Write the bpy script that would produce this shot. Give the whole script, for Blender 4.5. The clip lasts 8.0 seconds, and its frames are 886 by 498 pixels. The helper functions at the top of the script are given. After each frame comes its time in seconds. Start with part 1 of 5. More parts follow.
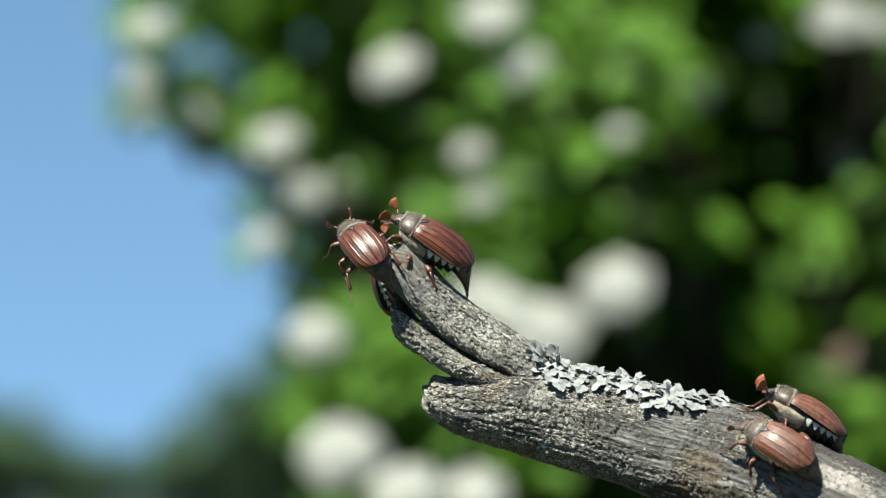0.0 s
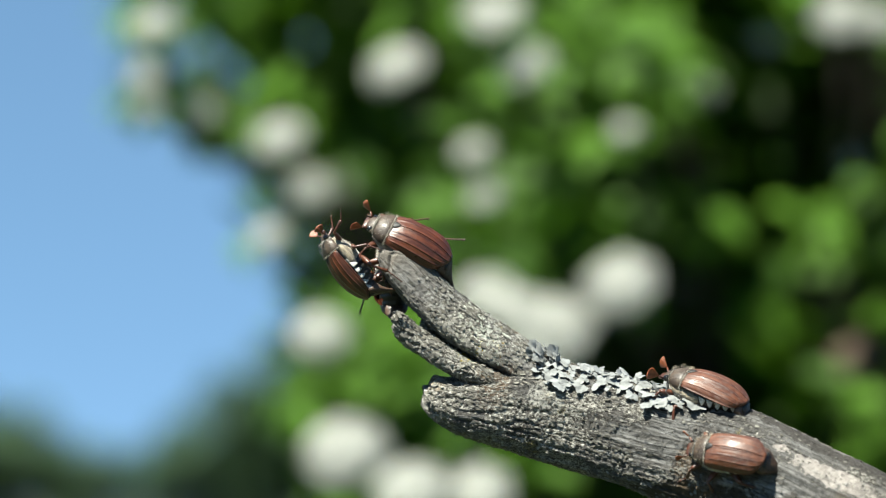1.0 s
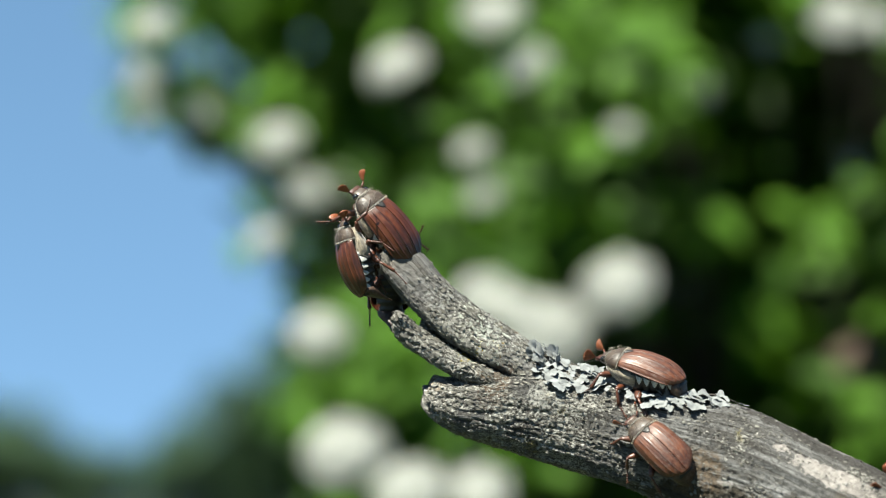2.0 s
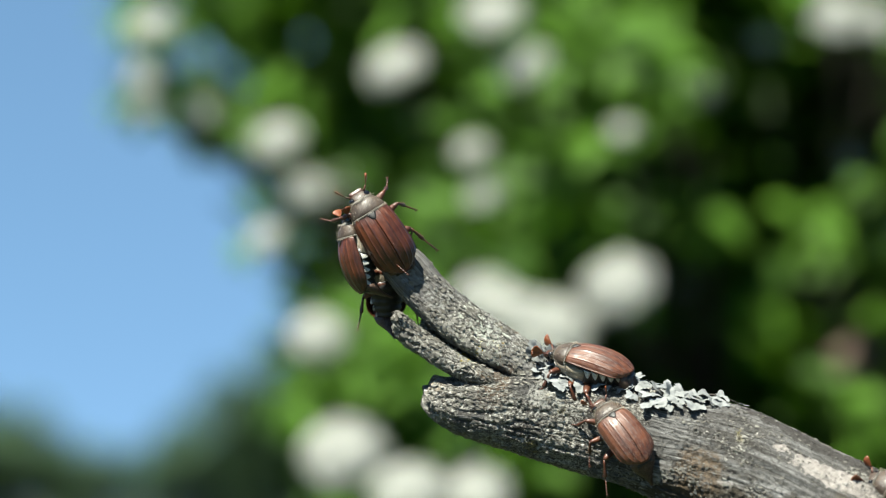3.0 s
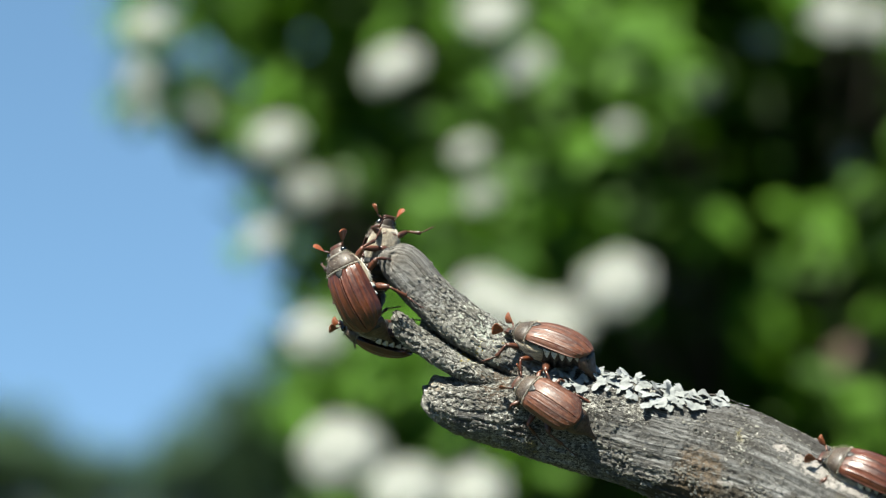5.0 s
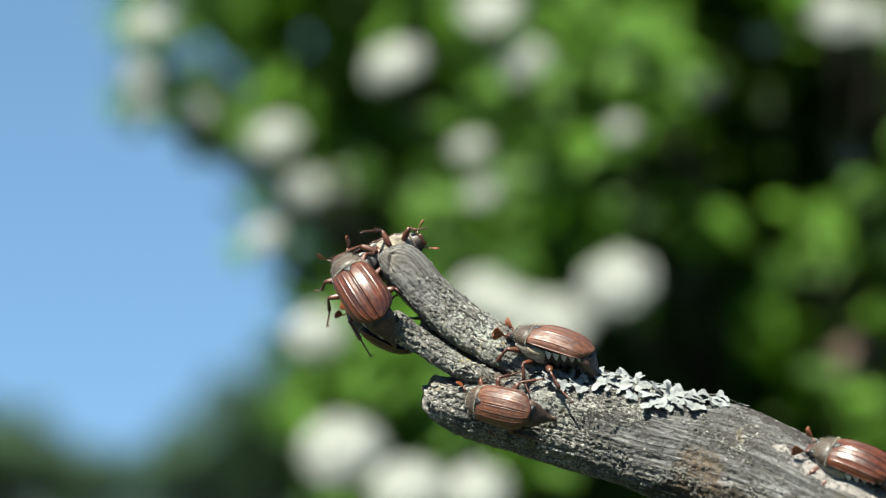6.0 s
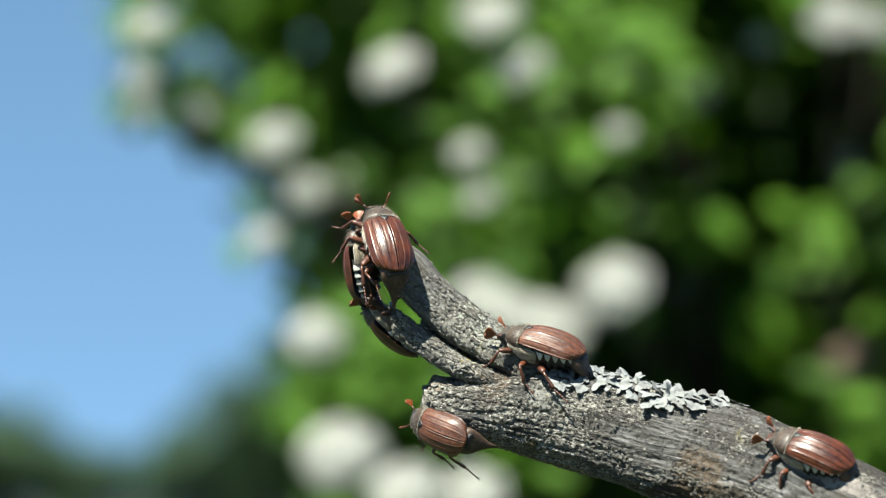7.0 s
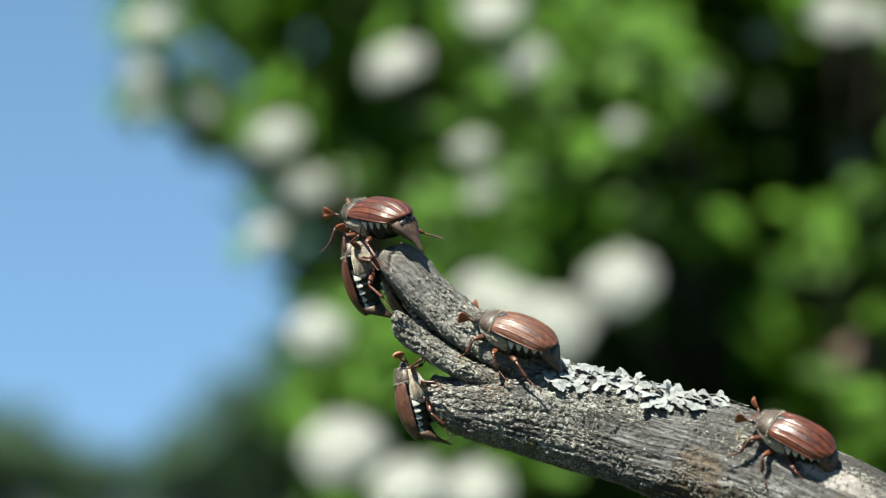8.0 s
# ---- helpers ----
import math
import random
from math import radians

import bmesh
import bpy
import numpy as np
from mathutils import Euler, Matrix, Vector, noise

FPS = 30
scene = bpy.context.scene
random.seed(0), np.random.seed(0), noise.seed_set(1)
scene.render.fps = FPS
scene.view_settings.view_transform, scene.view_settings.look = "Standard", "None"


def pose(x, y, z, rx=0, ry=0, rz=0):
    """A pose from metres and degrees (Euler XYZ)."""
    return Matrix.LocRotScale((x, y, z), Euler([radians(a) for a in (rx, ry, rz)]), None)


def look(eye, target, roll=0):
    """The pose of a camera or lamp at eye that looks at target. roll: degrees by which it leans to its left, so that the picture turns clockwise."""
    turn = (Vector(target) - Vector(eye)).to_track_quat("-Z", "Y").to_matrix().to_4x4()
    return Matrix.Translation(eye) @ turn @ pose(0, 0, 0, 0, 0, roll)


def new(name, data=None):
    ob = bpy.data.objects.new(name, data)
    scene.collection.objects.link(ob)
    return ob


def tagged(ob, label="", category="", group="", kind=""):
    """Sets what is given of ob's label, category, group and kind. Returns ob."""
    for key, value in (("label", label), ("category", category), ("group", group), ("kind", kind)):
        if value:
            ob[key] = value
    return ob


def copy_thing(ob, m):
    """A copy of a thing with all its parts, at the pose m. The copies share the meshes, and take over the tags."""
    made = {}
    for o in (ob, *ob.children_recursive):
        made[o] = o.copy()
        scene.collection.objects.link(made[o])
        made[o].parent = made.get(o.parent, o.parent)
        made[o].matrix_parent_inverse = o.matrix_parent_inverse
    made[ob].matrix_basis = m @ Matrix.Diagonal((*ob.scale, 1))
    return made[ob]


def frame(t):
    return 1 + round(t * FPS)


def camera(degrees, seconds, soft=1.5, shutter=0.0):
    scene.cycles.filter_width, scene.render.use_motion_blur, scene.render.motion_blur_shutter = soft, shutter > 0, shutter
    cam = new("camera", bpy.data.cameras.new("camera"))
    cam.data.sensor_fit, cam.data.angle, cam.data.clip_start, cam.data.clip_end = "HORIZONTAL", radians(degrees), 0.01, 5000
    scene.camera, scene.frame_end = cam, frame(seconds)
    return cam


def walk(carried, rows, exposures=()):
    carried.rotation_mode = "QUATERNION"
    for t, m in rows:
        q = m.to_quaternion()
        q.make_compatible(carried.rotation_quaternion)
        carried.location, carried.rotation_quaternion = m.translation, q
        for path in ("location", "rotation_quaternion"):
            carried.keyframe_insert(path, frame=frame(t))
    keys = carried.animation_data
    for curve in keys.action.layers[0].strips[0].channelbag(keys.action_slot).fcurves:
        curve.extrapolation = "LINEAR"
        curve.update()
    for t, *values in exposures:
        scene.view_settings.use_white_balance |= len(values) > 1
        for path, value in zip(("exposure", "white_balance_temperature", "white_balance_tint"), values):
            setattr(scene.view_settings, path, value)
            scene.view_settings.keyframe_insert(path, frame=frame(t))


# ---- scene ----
# A dead branch with cockchafers, before a flowering bush and a blue sky.
# ---- camera ----
TILT = radians(4.4)
EYE = Vector((0.0, 0.0, 1.35))
RIGHT = Vector((1, 0, 0))
UP = Vector((0, -math.sin(TILT), math.cos(TILT)))
NEAR = Vector((0, -math.cos(TILT), -math.sin(TILT)))      # towards the lens
REACH = 0.8507                                             # from the lens to the branch

cam = camera(15, 8.0, 1.15)
cam.data.dof.use_dof = True
cam.data.dof.focus_distance = REACH - 0.013
cam.data.dof.aperture_fstop = 9.5
walk(cam, [(0.0, look(EYE, EYE - NEAR)), (8.0, look(EYE, EYE - NEAR))])


def place(u, v, w=0.0):
    """Millimetres across, up and towards the lens, from the middle of the branch's plane, to metres of the world."""
    return EYE - NEAR * REACH + (RIGHT * u + UP * v + NEAR * w) * 0.001


def far_place(x, h, d):
    """Metres across and up at the bush's distance of 3 m, carried out to the distance d."""
    return EYE - NEAR * d + (RIGHT * x + UP * h) * (d / 3.0)


# ---- light ----
SUN_WAY = Vector((-0.29, -0.36, 0.885)).normalized()        # towards the sun
world = bpy.data.worlds.new("sky")
scene.world = world
world.use_nodes = True
sky = world.node_tree.nodes.new("ShaderNodeTexSky")
sky.sky_type = "NISHITA"
sky.sun_disc = False
sky.sun_elevation = math.asin(SUN_WAY.z)
sky.sun_rotation = math.atan2(SUN_WAY.x, SUN_WAY.y)
sky.air_density, sky.dust_density, sky.ozone_density = 0.55, 0.0, 0.15
world.node_tree.nodes["Background"].inputs["Strength"].default_value = 0.0655
deepen = world.node_tree.nodes.new("ShaderNodeHueSaturation")
deepen.inputs["Saturation"].default_value = 1.04
deepen.inputs["Hue"].default_value = 0.481
world.node_tree.links.new(sky.outputs[0], deepen.inputs["Color"])
world.node_tree.links.new(deepen.outputs[0], world.node_tree.nodes["Background"].inputs["Color"])
around = world.node_tree.nodes.new("ShaderNodeTexCoord")
lift = world.node_tree.nodes.new("ShaderNodeMapping")
lift.inputs["Location"].default_value = (0, 0, 0.24)       # clear deep blue down to the treetops
world.node_tree.links.new(around.outputs["Generated"], lift.inputs["Vector"])
world.node_tree.links.new(lift.outputs[0], sky.inputs["Vector"])
sun = new("sun", bpy.data.lights.new("sun", "SUN"))
sun.data.energy, sun.data.angle, sun.data.color = 5.0, radians(0.53), (0.97, 0.965, 0.84)
sun.matrix_world = look((0, 0, 20), Vector((0, 0, 20)) - SUN_WAY)
scene.view_settings.exposure = 1.95


# ---- materials ----
class Nodes:
    """A short way to wire a node material."""

    def __init__(self, name):
        self.mat = bpy.data.materials.new(name)
        self.mat.use_nodes = True
        self.tree = self.mat.node_tree
        self.bsdf = self.tree.nodes["Principled BSDF"]
        self.out = self.tree.nodes["Material Output"]

    def add(self, kind, **values):
        n = self.tree.nodes.new(kind)
        for key, value in values.items():
            n.inputs[key.replace("_", " ")].default_value = value
        return n

    def link(self, a, b):
        self.tree.links.new(a, b)

    def coords(self, which="Object", scale=(1, 1, 1)):
        c = self.add("ShaderNodeTexCoord")
        m = self.add("ShaderNodeMapping", Scale=scale)
        self.link(c.outputs[which], m.inputs["Vector"])
        return m.outputs[0]

    def noise(self, at, scale, detail=4.0, rough=0.6, distortion=0.0):
        n = self.add("ShaderNodeTexNoise", Scale=scale, Detail=detail, Roughness=rough, Distortion=distortion)
        self.link(at, n.inputs["Vector"])
        return n.outputs["Fac"]

    def ramp(self, fac, *stops):
        n = self.add("ShaderNodeValToRGB")
        while len(n.color_ramp.elements) < len(stops):
            n.color_ramp.elements.new(0.5)
        for e, (p, c) in zip(n.color_ramp.elements, stops):
            e.position = p
            e.color = (c, c, c, 1) if isinstance(c, (int, float)) else (*c, 1)
        self.link(fac, n.inputs["Fac"])
        return n.outputs["Color"]

    def mix(self, fac, a, b, blend="MIX"):
        n = self.tree.nodes.new("ShaderNodeMix")
        n.data_type, n.blend_type = "RGBA", blend
        for value, socket in ((fac, n.inputs["Factor"]), (a, n.inputs[6]), (b, n.inputs[7])):
            if isinstance(value, bpy.types.NodeSocket):
                self.link(value, socket)
            elif isinstance(value, tuple):
                socket.default_value = (*value, 1)
            else:
                socket.default_value = value
        return n.outputs[2]

    def maths(self, op, a, b=0.5):
        n = self.tree.nodes.new("ShaderNodeMath")
        n.operation = op
        for value, socket in ((a, n.inputs[0]), (b, n.inputs[1])):
            if isinstance(value, bpy.types.NodeSocket):
                self.link(value, socket)
            else:
                socket.default_value = value
        return n.outputs[0]

    def bump(self, height, strength, distance, under=None):
        n = self.add("ShaderNodeBump", Strength=strength, Distance=distance)
        self.link(height, n.inputs["Height"])
        if under:
            self.link(under, n.inputs["Normal"])
        return n.outputs[0]

    def finish(self, colour=None, rough=None, normal=None, **values):
        for key, value in (("Base Color", colour), ("Roughness", rough), ("Normal", normal)):
            if isinstance(value, bpy.types.NodeSocket):
                self.link(value, self.bsdf.inputs[key])
            elif isinstance(value, tuple):
                self.bsdf.inputs[key].default_value = (*value, 1)
            elif value is not None:
                self.bsdf.inputs[key].default_value = value
        for key, value in values.items():
            self.bsdf.inputs[key.replace("_", " ")].default_value = value
        return self.mat


def weathered_wood(name, bare_skin=0.0):
    """Silver-grey dead wood, fibrous along its length, with crusts of pale granular lichen."""
    n = Nodes(name)
    at = n.coords("Object")
    fibre = n.noise(n.coords("UV", (5, 150, 1)), 1.0, 7, 0.7, 0.25)
    wide = n.noise(n.coords("UV", (4, 34, 1)), 1.0, 4, 0.6, 0.25)
    wood = n.ramp(fibre, (0.37, (0.01332, 0.01192, 0.01052)), (0.45, (0.0652, 0.0631, 0.05959)), (0.53, (0.120, 0.117, 0.113)), (0.65, (0.208, 0.204, 0.199)))
    wood = n.mix(n.ramp(wide, (0.36, 0.6), (0.55, 0.0)), wood, (0.04767, 0.04347, 0.03856))
    wood = n.mix(0.75 * bare_skin, wood, n.ramp(fibre, (0.36, (0.042, 0.039, 0.036)), (0.47, (0.135, 0.129, 0.121)), (0.60, (0.225, 0.217, 0.207))))
    tan = n.ramp(n.noise(at, 42, 4, 0.6), (0.55, 0.0), (0.72, 0.55))
    wood = n.mix(tan, wood, (0.1318, 0.1023, 0.07011))
    # bleached streak where the surface has flaked away
    bare = n.ramp(n.noise(n.coords("UV", (2.2, 12, 1)), 1.0, 5, 0.65, 0.4), (0.60, 0.0), (0.66, 0.9))
    wood = n.mix(bare, wood, (0.2916, 0.2678, 0.2489))
    # where the grey skin has flaked off the limb, and a dark weathered band above it
    run = n.add("ShaderNodeSeparateXYZ")
    n.link(n.coords("UV"), run.inputs[0])

    def blot(u, v, ru, rv, frayed=3.4):
        a = n.maths("POWER", n.maths("ABSOLUTE", n.maths("DIVIDE", n.maths("SUBTRACT", run.outputs[0], u), ru)), 2.0)
        b = n.maths("POWER", n.maths("ABSOLUTE", n.maths("DIVIDE", n.maths("SUBTRACT", run.outputs[1], v), rv)), 2.0)
        return n.ramp(n.maths("ADD", n.maths("ADD", a, b), n.maths("MULTIPLY", n.maths("SUBTRACT", n.noise(at, 150, 7, 0.75), 0.5), frayed)), (0.60, 0.0), (0.76, 1.0))

    def over(fac, under, top):
        return n.mix(fac, top, under)

    # brown low on the limb, with beetle shadow and underside shade put into it
    wood = over(blot(0.86, 0.34, 0.34, 0.11), wood, (0.04767, 0.03996, 0.02875))
    # crust of granules, thick towards the broken end and thinning along the limb
    fine = n.noise(at, 1300, 6, 0.8)
    rows = n.noise(n.coords("UV", (120, 250, 1)), 1.0, 7, 0.72, 0.2)
    flake = n.maths("ADD", n.maths("MULTIPLY", rows, 0.6), n.maths("MULTIPLY", n.noise(at, 1000, 6, 0.7), 0.4))
    thin = n.ramp(run.outputs[0], (0.35, 0.0), (0.65, 0.20))
    worn = n.maths("SUBTRACT", 1.0, n.maths("MULTIPLY", n.ramp(run.outputs[0], (0.06, 1.0), (0.22, 0.0)), bare_skin * 1.3))
    area = n.ramp(n.maths("SUBTRACT", n.noise(at, 85, 6, 0.65), thin), (0.30, 0.0), (0.47, 1.0))
    smooth = n.maths("MULTIPLY", n.ramp(run.outputs[0], (0.07, 1.0), (0.24, 0.06)), bare_skin * 0.26)
    level = n.maths("SUBTRACT", n.maths("ADD", flake, n.maths("MULTIPLY", n.maths("SUBTRACT", area, 1.0), 0.16)), smooth)
    crust = n.ramp(level, (0.462, 0.0), (0.497, 1.0))
    pits = n.maths("MULTIPLY", n.ramp(n.noise(n.coords("UV", (105, 270, 1)), 1.0, 7, 0.75, 0.15), (0.41, 1.0), (0.465, 0.0)), n.maths("ADD", n.maths("MULTIPLY", area, 0.7), 0.3))
    pits = n.maths("MULTIPLY", pits, worn)
    area = n.maths("MULTIPLY", area, worn)
    tone = n.ramp(fine, (0.36, (0.105, 0.096, 0.080)), (0.46, (0.238, 0.226, 0.198)), (0.58, (0.405, 0.393, 0.358)))
    yellow = n.ramp(n.noise(at, 120, 3, 0.5), (0.67, 0.0), (0.75, 0.8))
    tone = n.mix(yellow, tone, (0.1949, 0.1606, 0.04767))
    under = n.mix(n.maths("MULTIPLY", area, 0.65 - 0.5 * bare_skin), wood, (0.03435, 0.02804, 0.02244))
    colour = n.mix(crust, under, tone)
    # near-black in the pits, their shade put into the colour besides the bump
    colour = n.mix(n.maths("MULTIPLY", pits, 0.75), colour, (0.01052, 0.009114, 0.00631))
    # same patch over the crust: shade of the lower limb put into the colour
    colour = over(blot(0.86, 0.34, 0.36, 0.13), colour, n.mix(0.55, colour, (0.03015, 0.02524, 0.01893)))
    colour = over(blot(1.00, 0.035, 0.26, 0.06, 2.6), colour, n.mix(0.85, colour, (0.03576, 0.03225, 0.02875)))
    colour = over(blot(1.03, 0.148, 0.17, 0.034, 5.0), colour, n.mix(0.6, colour, (0.3891, 0.3499, 0.3211)))
    # patches with a colour of their own: brown rot, torn pale wood, yellow and mint-grey lichens
    across = n.add("ShaderNodeSeparateXYZ")
    n.link(at, across.inputs[0])
    fray = n.noise(at, 260, 6, 0.75)
    speck = n.noise(at, 1100, 3, 0.6)

    def spot(u, v, r, frayed=2.2):
        c = place(u, v)
        a = n.maths("POWER", n.maths("ABSOLUTE", n.maths("DIVIDE", n.maths("SUBTRACT", across.outputs[0], c.x), r * 0.001)), 2.0)
        b = n.maths("POWER", n.maths("ABSOLUTE", n.maths("DIVIDE", n.maths("SUBTRACT", across.outputs[2], c.z), r * 0.001)), 2.0)
        return n.ramp(n.maths("ADD", n.maths("ADD", a, b), n.maths("MULTIPLY", n.maths("SUBTRACT", fray, 0.5), frayed)), (0.55, 1.0), (0.95, 0.0))

    def tint(u, v, r, tone, amount, speckled=0.0):
        fac = n.maths("MULTIPLY", spot(u, v, r), amount)
        if speckled:
            fac = n.maths("MULTIPLY", fac, n.ramp(speck, (speckled, 0.0), (speckled + 0.06, 1.0)))
        return n.mix(fac, colour, tone)

    rot_and_moss = [(13.5, -32.8, 5.5, (0.09114, 0.05609, 0.03155), 0.75, 0.44),
                    (12.0, -37.5, 4.5, (0.07362, 0.04908, 0.03155), 0.6, 0.48),
                    (20.5, -34.5, 4.5, (0.05258, 0.05048, 0.04908), 0.8, 0.0),
                    (-1.5, -34.0, 2.6, (0.3015, 0.2454, 0.1823), 0.85, 0.40),
                    (9.0, -24.5, 6.5, (0.3576, 0.3716, 0.3225), 0.95, 0.48),
                    (14.5, -19.0, 4.5, (0.3505, 0.3576, 0.3225), 0.9, 0.51),
                    (19.0, -25.0, 4.5, (0.3365, 0.3365, 0.3085), 0.85, 0.51),
                    (0.0, -13.0, 5.0, (0.2804, 0.2804, 0.2594), 0.7, 0.52)]
    later_growth = [(7.5, -26.5, 4.2, (0.2804, 0.2033, 0.02454), 0.95, 0.54),
                    (13.0, -26.0, 3.2, (0.2524, 0.1542, 0.03506), 0.8, 0.56),
                    (18.3, -20.6, 1.0, (0.2945, 0.1192, 0.01402), 0.9, 0.0),
                    (25.5, -38.0, 5.0, (0.3295, 0.3225, 0.2945), 0.85, 0.46),
                    (2.5, -21.5, 5.0, (0.2524, 0.2454, 0.2033), 0.6, 0.50),
                    (62.0, -57.0, 7.0, (0.1052, 0.07011, 0.04066), 0.6, 0.42),
                    (17.0, -29.5, 3.5, (0.04207, 0.03856, 0.03506), 0.7, 0.50),
                    (4.0, -17.0, 3.0, (0.04557, 0.04207, 0.03926), 0.6, 0.50)]
    for u, v, r, tone, amount, speckled in rot_and_moss + later_growth:
        colour = tint(u, v, r, tone, amount, speckled)
    b = n.bump(fibre, 0.9, 0.0012 - 0.0009 * bare_skin)
    b = n.bump(n.maths("SUBTRACT", crust, pits), 0.9, 0.0009, b)
    b = n.bump(fine, 0.6, 0.0006 - 0.0003 * bare_skin, b)
    return n.finish(colour, 0.88, b, Specular_IOR_Level=0.25)


def chitin(name, dark, mid, rough=0.3, dust=0.25, coat=0.34):
    """Beetle shell: glossy, dusted with fine pale scales."""
    n = Nodes(name)
    at = n.coords("Object")
    streak = n.maths("ADD", n.maths("MULTIPLY", n.noise(n.coords("Object", (0.06, 1, 1)), 1000, 4, 0.6), 0.65), n.maths("MULTIPLY", n.noise(at, 170, 3, 0.6), 0.35))
    tone = n.ramp(streak, (0.40, dark), (0.60, mid))
    specks = n.ramp(n.noise(n.coords("Object", (0.3, 1, 1)), 2600, 3, 0.7), (0.45, 0.0), (0.68, 1.0))
    film = n.ramp(n.noise(at, 500, 4, 0.6), (0.4, 0.5), (0.65, 1.0))
    fac = n.maths("MULTIPLY", n.maths("MULTIPLY", specks, film), dust)
    colour = n.mix(fac, tone, (0.2349, 0.2132, 0.1879))
    b = n.bump(n.noise(n.coords("Object", (0.10, 1, 1)), 1100, 4, 0.65), 0.6, 0.00026)
    b = n.bump(n.noise(at, 2600, 3, 0.6), 0.4, 0.00008, b)
    return n.finish(colour, n.ramp(n.noise(at, 700, 3, 0.6), (0.3, rough * 0.8), (0.7, rough * 1.35)), b, Specular_IOR_Level=0.42, Coat_Weight=coat, Coat_Roughness=0.24)


def downy(name, dark, light, scale=1500):
    """Short dense hair."""
    n = Nodes(name)
    at = n.coords("Object", (0.35, 1, 1))
    hair = n.noise(at, scale, 4, 0.7)
    colour = n.ramp(hair, (0.32, dark), (0.62, light))
    return n.finish(colour, 0.75, n.bump(hair, 0.9, 0.0004), Sheen_Weight=0.4)


def plain(name, colour, rough=0.5, vary=0.25, scale=300.0, relief=0.0003):
    n = Nodes(name)
    at = n.coords("Object")
    f = n.noise(at, scale, 4, 0.6)
    low = tuple(c * (1 - vary) for c in colour)
    high = tuple(min(1, c * (1 + vary)) for c in colour)
    return n.finish(n.ramp(f, (0.35, low), (0.65, high)), rough, n.bump(f, 0.5, relief))


def leafy(name, low, high, thin, scale=2.0):
    """Leaves: glossy above, letting light through."""
    n = Nodes(name)
    g = n.add("ShaderNodeNewGeometry")
    tone = n.ramp(g.outputs["Random Per Island"], (0.0, low), (0.6, high), (1.0, tuple(c * 1.25 for c in high)))
    patch = n.noise(n.coords("Object"), scale * 9, 3, 0.6)
    colour = n.mix(n.ramp(patch, (0.35, 0.0), (0.7, 0.35)), tone, low)
    n.finish(colour, 0.55, Specular_IOR_Level=0.14)
    glow = n.add("ShaderNodeBsdfTranslucent")
    n.link(n.mix(1.0, colour, thin, "MULTIPLY"), glow.inputs["Color"])
    both = n.add("ShaderNodeMixShader", Fac=0.35)
    n.link(n.bsdf.outputs[0], both.inputs[1])
    n.link(glow.outputs[0], both.inputs[2])
    n.link(both.outputs[0], n.out.inputs["Surface"])
    return n.mat


WOOD = weathered_wood("weathered_wood")
BARE_WOOD = weathered_wood("bare_grey_wood", 0.6)
SHELL = chitin("brown_shell", (0.024, 0.0050, 0.0016), (0.080, 0.0185, 0.0044), 0.34, 0.05, 0.18)
DULL_SHELL = chitin("dusty_brown_shell", (0.034, 0.008, 0.003), (0.090, 0.0245, 0.0068), 0.48, 0.22, 0.09)
PRONOTUM = chitin("grey_bronze_down", (0.015, 0.008, 0.005), (0.043, 0.026, 0.015), 0.5, 0.22, 0.05)
BLACK_SHELL = chitin("black_shell", (0.003, 0.003, 0.003), (0.008, 0.007, 0.006), 0.5, 0.05, 0.05)
TAIL = chitin("brown_tail_down", (0.018, 0.008, 0.004), (0.054, 0.026, 0.013), 0.55, 0.18, 0.03)
CREAM = downy("cream_down", (0.032, 0.021, 0.012), (0.250, 0.205, 0.140), 1100)
WHITE_SCALES = plain("white_scales", (0.3414, 0.333, 0.3063), 0.8, 0.3, 1800)
LEG = chitin("red_brown_shell", (0.026, 0.0065, 0.0025), (0.078, 0.020, 0.006), 0.42, 0.05, 0.15)
CLUB = plain("orange_brown_club", (0.140, 0.034, 0.007), 0.45, 0.3, 900)
EYE_BLACK = plain("black_eye", (0.004207, 0.004207, 0.004908), 0.12, 0.1)


def lichen_material():
    n = Nodes("grey_lichen")
    at = n.coords("Object")
    r = n.add("ShaderNodeObjectInfo")
    f = n.noise(at, 420, 5, 0.65)
    tone = n.ramp(f, (0.3, (0.05328, 0.05749, 0.05749)), (0.46, (0.1276, 0.1353, 0.1374)), (0.72, (0.19, 0.1977, 0.1977)))
    tone = n.mix(n.ramp(r.outputs["Random"], (0.0, 0.0), (1.0, 0.45)), tone, (0.1389, 0.1389, 0.1241))
    return n.finish(tone, 0.85, n.bump(f, 0.6, 0.0004))


LICHEN = lichen_material()


def grain_material():
    n = Nodes("pale_crust")
    g = n.add("ShaderNodeNewGeometry")
    tone = n.ramp(g.outputs["Random Per Island"], (0.0, (0.04207, 0.03786, 0.02875)), (0.35, (0.1065, 0.09884, 0.08133)), (0.75, (0.1837, 0.1774, 0.1564)), (1.0, (0.2475, 0.2412, 0.218)))
    f = n.noise(n.coords("Object"), 2500, 3, 0.6)
    pale = n.noise(n.coords("Object"), 330, 4, 0.65)
    tone = n.mix(n.ramp(pale, (0.40, 0.75), (0.58, 0.0)), tone, (0.07268, 0.06754, 0.05814))
    return n.finish(n.mix(n.ramp(f, (0.35, 0.6), (0.6, 0.0)), tone, (0.05118, 0.04487, 0.03646)), 0.9, n.bump(f, 0.6, 0.0002))


GRAIN = grain_material()
MINT = plain("mint_grey_crust", (0.255, 0.265, 0.225), 0.9, 0.4, 1500)
